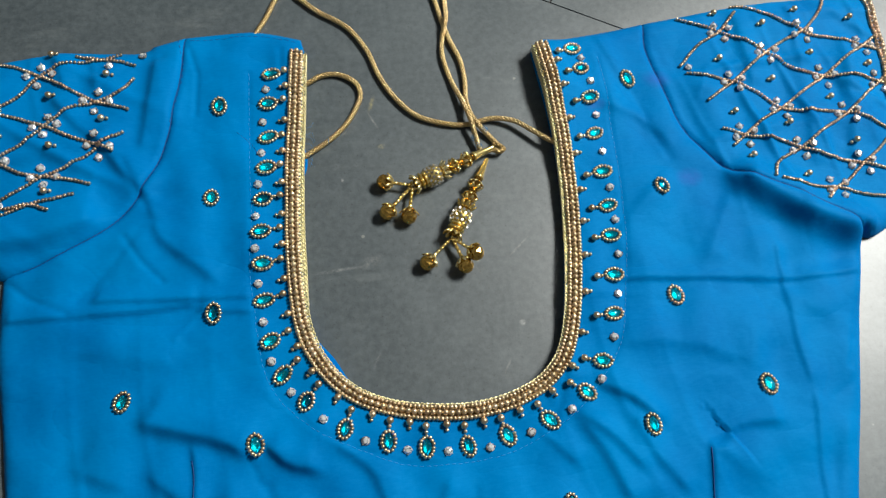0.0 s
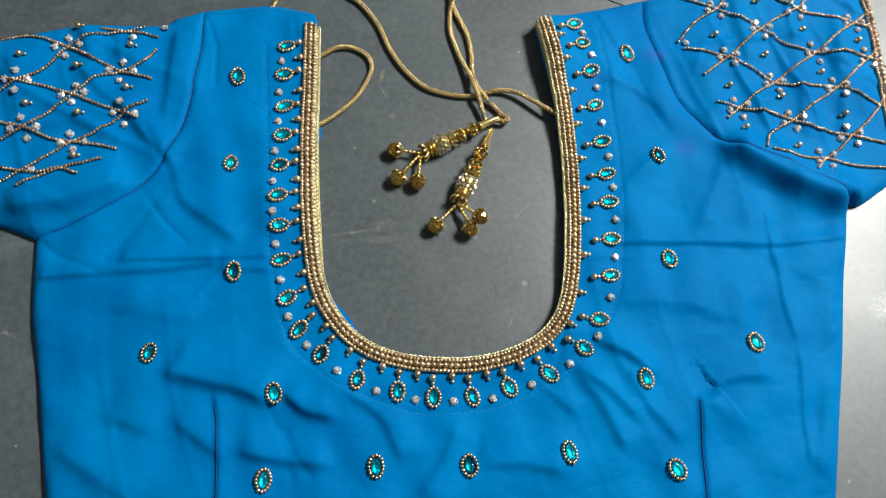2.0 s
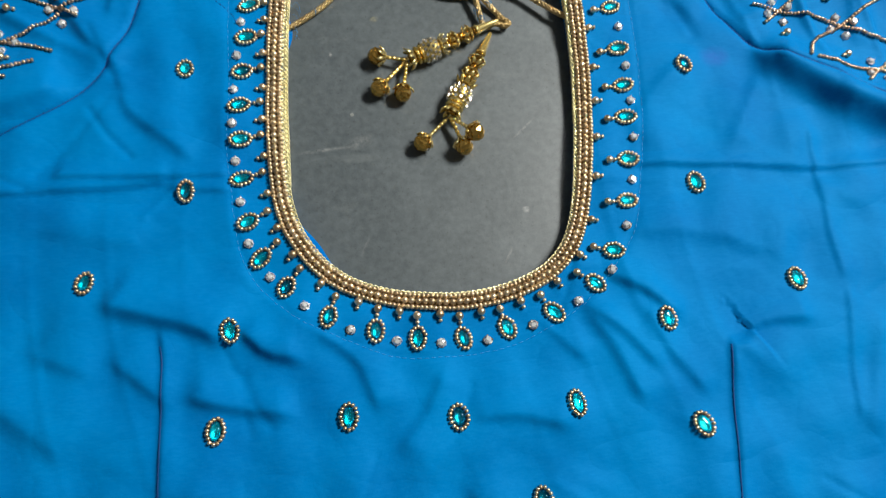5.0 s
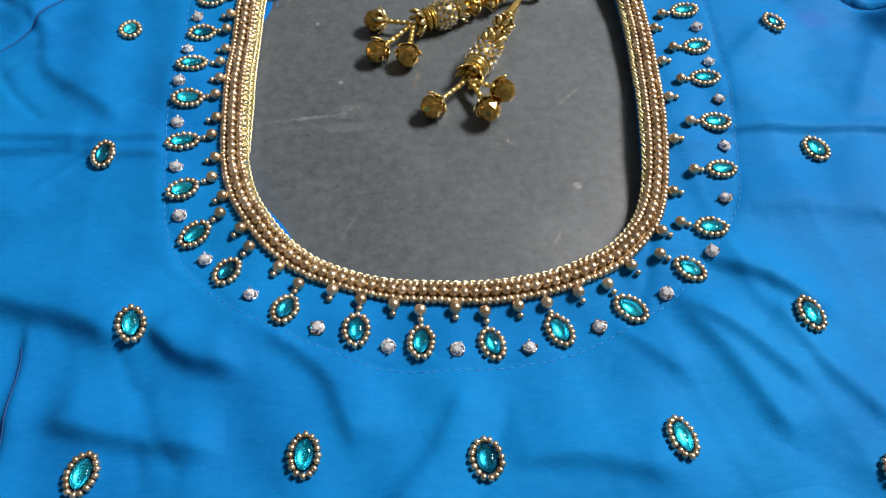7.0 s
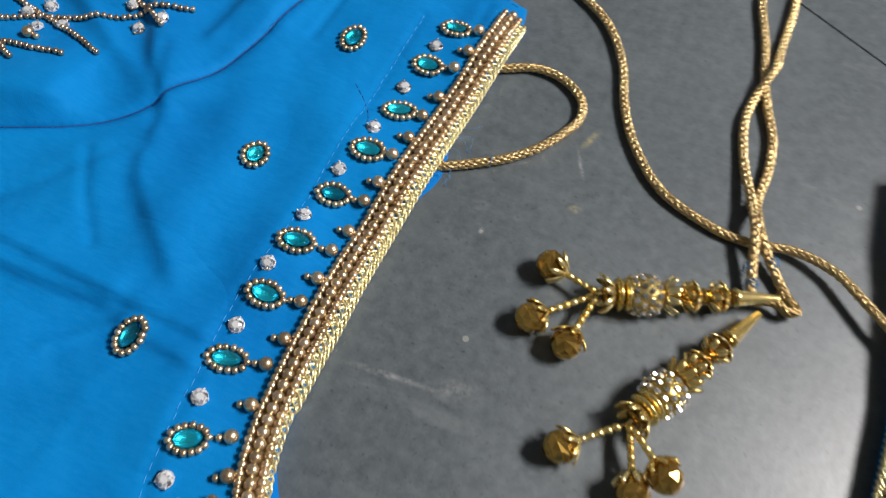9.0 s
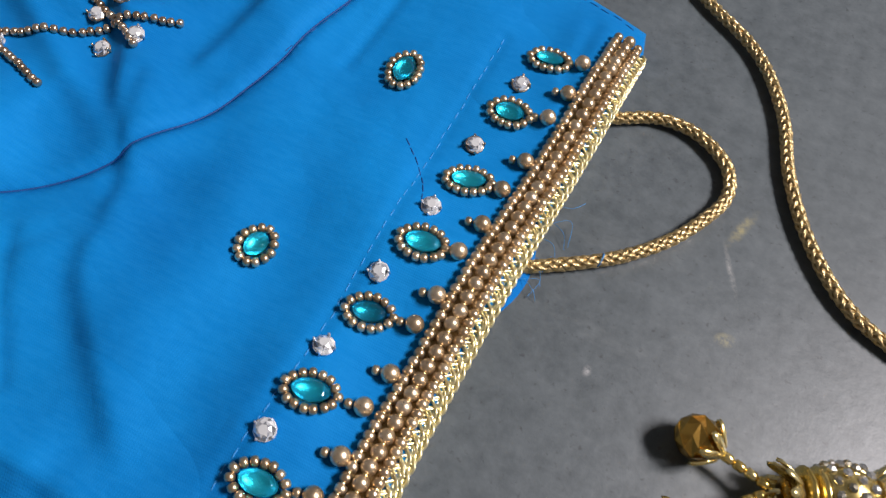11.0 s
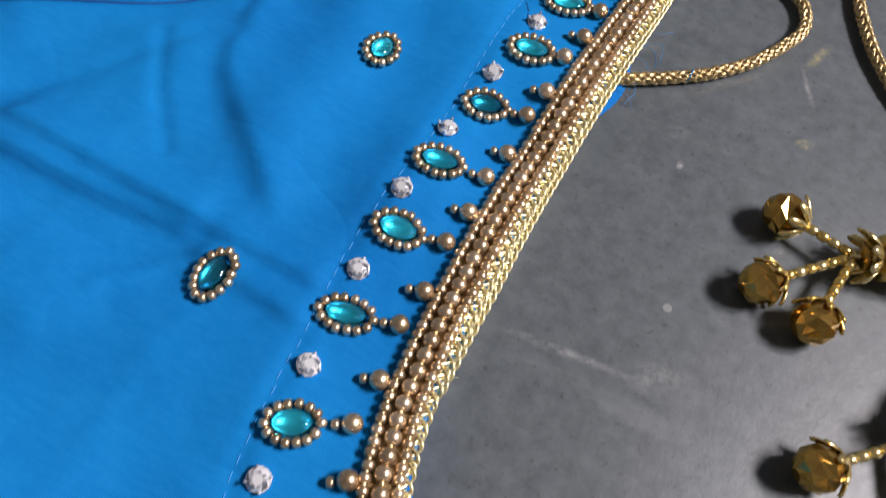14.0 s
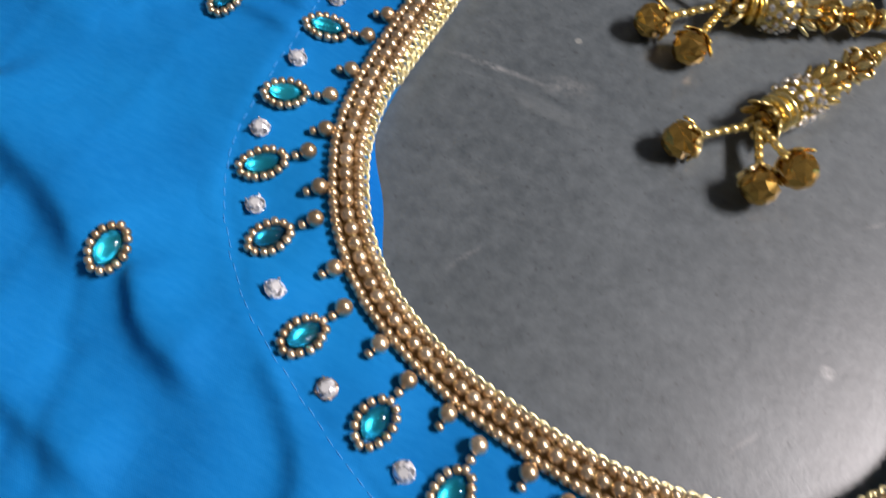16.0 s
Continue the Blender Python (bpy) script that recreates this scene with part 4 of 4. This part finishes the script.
tie = thing("tie_cord", "long dull gold plaited tie cord lying on stone", "cord")
cord([(-70.3, 228.2, 1.9), (-64.5, 238.7, 1.9), (-59.2, 247.8, 1.9), (-54.6, 257.4, 1.9), (-50.1, 264.5, 1.9), (-45.1, 264.5, 1.9), (-40.0, 258.9, 1.9), (-30.5, 249.3, 1.9), (-15.0, 237.5, 1.9), (-5.2, 221.4, 1.9), (0.2, 203.5, 1.9),
                        (7.8, 188.2, 1.9), (18.8, 176.0, 1.9), (33.6, 170.0, 1.9), (45.4, 168.6, 1.9), (59.6, 170.6, 2.8), (71, 167.4, 4.2), (79.8, 160.4, 5), (86.6, 154.6, 5.6), (93, 150, 5.6)], tie)

drawstring = thing("drawstring", "doubled gold cord ending in two jewelled tassels", "drawstring")
cord([(49.7, 151.6, 3), (48.3, 160.1, 4.2), (46.9, 169.2, 5.8), (44.5, 181.8, 4), (40.3, 196.9, 1.9), (37.6, 213.1, 1.9), (39.1, 226.2, 1.9), (42.6, 238.3, 4.6), (43.9, 252.4, 2), (45.1, 272.5, 1.9), (44.7, 302.8, 1.9), (38.6, 314.9, 1.9), (32.6, 302.8, 1.9),
                        (33.6, 274.6, 1.9), (38.1, 252.4, 1.9), (40.2, 238.3, 1.9), (43.2, 224.1, 1.9), (47.3, 210.0, 1.9), (47.9, 195.9, 1.9), (46.7, 184.8, 2), (47.2, 173.7, 5.8), (51.7, 166.2, 3.5), (57.1, 159.1, 2), (61.3, 153.1, 2)], drawstring)
for cx, cy, ax in ((47.9, 158, 1.6), (53.2, 162.3, 0.9), (49.0, 153, 1.4)):
    d = np.array((math.cos(ax + 2.3), math.sin(ax + 2.3)))
    pts = [(cx + 1.7 * math.cos(u) * math.sin(ax) + 0.25 * u * math.cos(ax) * 0.6, cy - 1.7 * math.cos(u) * math.cos(ax) + 0.15 * u, 3.2 + 1.8 * math.sin(u)) for u in np.linspace(0, 18, 60)]
    part("thread_wrap", mesh_of("thread_wrap", *tube(np.array(pts) * MM, 0.15 * MM, 4), M_THREAD), drawstring, "blue binding thread")


# Tassels
def petals(n, length, r0, r1, width):
    """A flower-shaped bead cap opening along +x."""
    out = [lathe([(r0 * 0.5, 0), (r0, 0.1 * length), (r0, 0.2 * length)], 10, "X")]
    prof = [(0.1, r0, 0.7), (0.45, r0 + (r1 - r0) * 0.55, 1.0), (0.8, r0 + (r1 - r0) * 0.95, 0.8), (1.0, r1 * 1.02, 0.25)]
    for k in range(n):
        v = []
        for u, r, w in prof:
            for side, lift in ((-1, 0.0), (0, 0.35), (1, 0.0)):
                v.append((u * length, side * w * width / 2, r + lift))
            for side, lift in ((-1, -0.4), (0, -0.1), (1, -0.4)):
                v.append((u * length, side * w * width / 2, r + lift))
        f = []
        for i in range(3):
            b0, b1 = i * 6, (i + 1) * 6
            f += [(b0, b1, b1 + 1, b0 + 1), (b0 + 1, b1 + 1, b1 + 2, b0 + 2), (b0 + 4, b1 + 4, b1 + 3, b0 + 3), (b0 + 5, b1 + 5, b1 + 4, b0 + 4), (b0 + 3, b1 + 3, b1, b0), (b0 + 2, b1 + 2, b1 + 5, b0 + 5)]
        f += [(0, 1, 4, 3), (1, 2, 5, 4), (18, 21, 22, 19), (19, 22, 23, 20)]
        out.append(moved((np.array(v), f), pose(0, 0, 0, 360 * k / n)))
    return joined(out)


def scaled(vf, s=MM):
    return np.asarray(vf[0]) * s, vf[1]


def faceted(r, seg=8):
    """A cut glass ball with flat facets."""
    prof = [(0.28, -0.96), (0.72, -0.69), (0.98, -0.25), (0.98, 0.25), (0.72, 0.69), (0.28, 0.96)]
    v, f = lathe([(r * a, r * h) for a, h in prof], seg, "X")
    v = v.copy()
    for i in (1, 3, 5):
        rot = np.array(pose(0, 0, 0, 180 / seg))[:3, :3]
        v[i * seg:(i + 1) * seg] = v[i * seg:(i + 1) * seg] @ rot.T
    tri = []
    for q in f:
        tri += [(q[0], q[1], q[2]), (q[0], q[2], q[3])] if len(q) == 4 else [q]
    return v, tri


def studded_drum(r, length):
    """A barrel set all over with small cut crystals."""
    body = lathe([(r * 0.6, -length / 2), (r * 0.82, -length * 0.42), (r * 0.92, 0), (r * 0.82, length * 0.42), (r * 0.6, length / 2)], 14, "X")
    gems = []
    for i, (x, rr) in enumerate(((-0.34, 0.86), (-0.11, 0.93), (0.12, 0.93), (0.35, 0.86))):
        n = 12
        for k in range(n):
            a = 360 * (k + 0.5 * (i % 2)) / n
            gems.append(pose(0, 0, 0, a) @ pose(length * x * MM, 0, r * rr * MM))
    return body, gems


me_cap = mesh_of("cone_cap", *scaled(lathe([(2.6, 0), (2.75, 0.6), (2.3, 1.2), (1.0, 12.5), (0.85, 13)], 14, "X")), M_GOLD)
me_ball = mesh_of("crystal_ball", *scaled(faceted(4.2, 9)), M_FACET, False)
me_mid = mesh_of("faceted_bead", *scaled(faceted(3.7, 8)), M_FACET, False)
me_flower = mesh_of("flower_cap", *scaled(petals(9, 4.6, 2.4, 5.3, 2.5)), M_GOLD)
me_small_flower = mesh_of("small_flower_cap", *scaled(petals(7, 2.8, 1.8, 4.3, 2.0)), M_GOLD)
me_ball_cap = mesh_of("ball_cap", *scaled(petals(8, 4.0, 1.6, 4.9, 1.9)), M_GOLD)
drum_body, gem_places = studded_drum(5.7, 9.0)
me_drum = mesh_of("studded_drum", *scaled(drum_body), M_GOLD)
me_gem = mesh_of("drum_crystal", *scaled(lathe([(0.9, -0.2), (0.9, 0.2), (0.42, 0.7)], 6)), M_GEM, False)
me_disc = mesh_of("disc_bead", *scaled(lathe([(2, -0.9), (4.3, -0.55), (4.7, 0), (4.3, 0.55), (2, 0.9)], 18, "X")), M_GOLD)
me_ringbead = mesh_of("ring_bead", *scaled(lathe([(1.2, -0.8), (2.2, -0.5), (2.5, 0), (2.2, 0.5), (1.2, 0.8)], 12, "X")), M_FACET)
me_tube = mesh_of("tube_bead", *scaled(lathe([(0.55, -1.1), (0.95, -0.8), (1.0, 0.8), (0.55, 1.1)], 8, "X")), M_GOLD)


def tassel(start, end, balls):
    """A tassel from the cone cap's tip to the last flower cap, then a ball on each wire; places in millimetres."""
    s, e = Vector(start), Vector(end)
    length = (e - s).length
    d = (e - s).normalized()
    side = Vector((0, 0, 1)).cross(d).normalized()
    frame_m = Matrix((d, side, d.cross(side))).transposed().to_4x4()
    frame_m.translation = s * MM
    wire = part("tassel", mesh_of("tassel", *scaled(tube(np.array([(0, 0, 0), (length * 0.5, 0, 0), (length + 1, 0, 0)]), 0.5, 6)), M_GOLD), drawstring, "gold tassel of caps, discs and crystal beads", frame_m)
    k = length / 52.0

    def put(name, me, x, flip=False, turn=0.0, parent=wire):
        return part(name, me, parent, "", pose(x * k * MM, 0, 0) @ pose(0, 0, 0, turn, 0, 180 if flip else 0))

    put("cone_cap", me_cap, 12.5, True)
    put("ring_bead", me_ringbead, 13.4)
    put("small_flower_cap", me_small_flower, 14.0, False, 12)
    put("faceted_bead", me_mid, 17.2)
    put("small_flower_cap", me_small_flower, 20.6, True, 30)
    put("ring_bead", me_ringbead, 21.4)
    put("small_flower_cap", me_small_flower, 22.2, False, 5)
    put("faceted_bead", me_mid, 25.2, False, 30)
    put("small_flower_cap", me_small_flower, 28.6, True, 20)
    put("ring_bead", me_ringbead, 29.6)
    put("flower_cap", me_flower, 34.6, True, 8)
    put("faceted_bead", me_mid, 32.4, False, 12)
    drum = put("studded_drum", me_drum, 39)
    for m in gem_places:
        part("crystal", me_gem, drum, "", m)
    put("disc_bead", me_disc, 44.0)
    put("disc_bead", me_disc, 46.4)
    put("flower_cap", me_flower, 46.8, False, 25)
    put("ring_bead", me_ringbead, 50.2)
    for ball in balls:
        b = Vector(ball)
        w = (b - e).normalized()
        sd = Vector((0, 0, 1)).cross(w).normalized()
        m = Matrix((w, sd, w.cross(sd))).transposed().to_4x4()
        m.translation = b * MM
        ob = part("crystal_ball", me_ball, wire, "faceted dark gold glass ball", frame_m.inverted() @ m)
        part("ball_cap", me_ball_cap, ob, "", pose(-5.2 * MM, 0, 0))
        run = (b - e).length - 5
        part("wire", mesh_of("wire", *scaled(tube(np.array([(-run - 4.5, 0, 0), (-run / 2 - 4.5, 0, 0), (-4, 0, 0)]), 0.45, 6)), M_GOLD), ob)
        for i in range(max(1, int(run / 2.3))):
            part("tube_bead", me_tube, ob, "", pose((-6 - 2.3 * i) * MM, 0, 0))


tassel((56.0, 151.4, 5.0), (10.2, 133.0, 5.2), [(-4.3, 136.8, 4.4), (-4.7, 119.3, 4.4), (6.3, 115.8, 4.4)])
tassel((52.0, 144.4, 4.6), (26.8, 101.6, 5.2), [(12.6, 89.5, 4.4), (31.8, 85.6, 5.4), (37.4, 90.6, 9.0)])
# the cord's doubled end beside the caps
q = [(57.8, 156.0, 2.2), (61.0, 153.4, 2.6), (62.6, 151.0, 3.2), (60.2, 149.6, 3.6), (57.0, 150.6, 4.0), (54.0, 150.2, 4.2), (51.0, 149.0, 3.6)]
cord(q, drawstring)
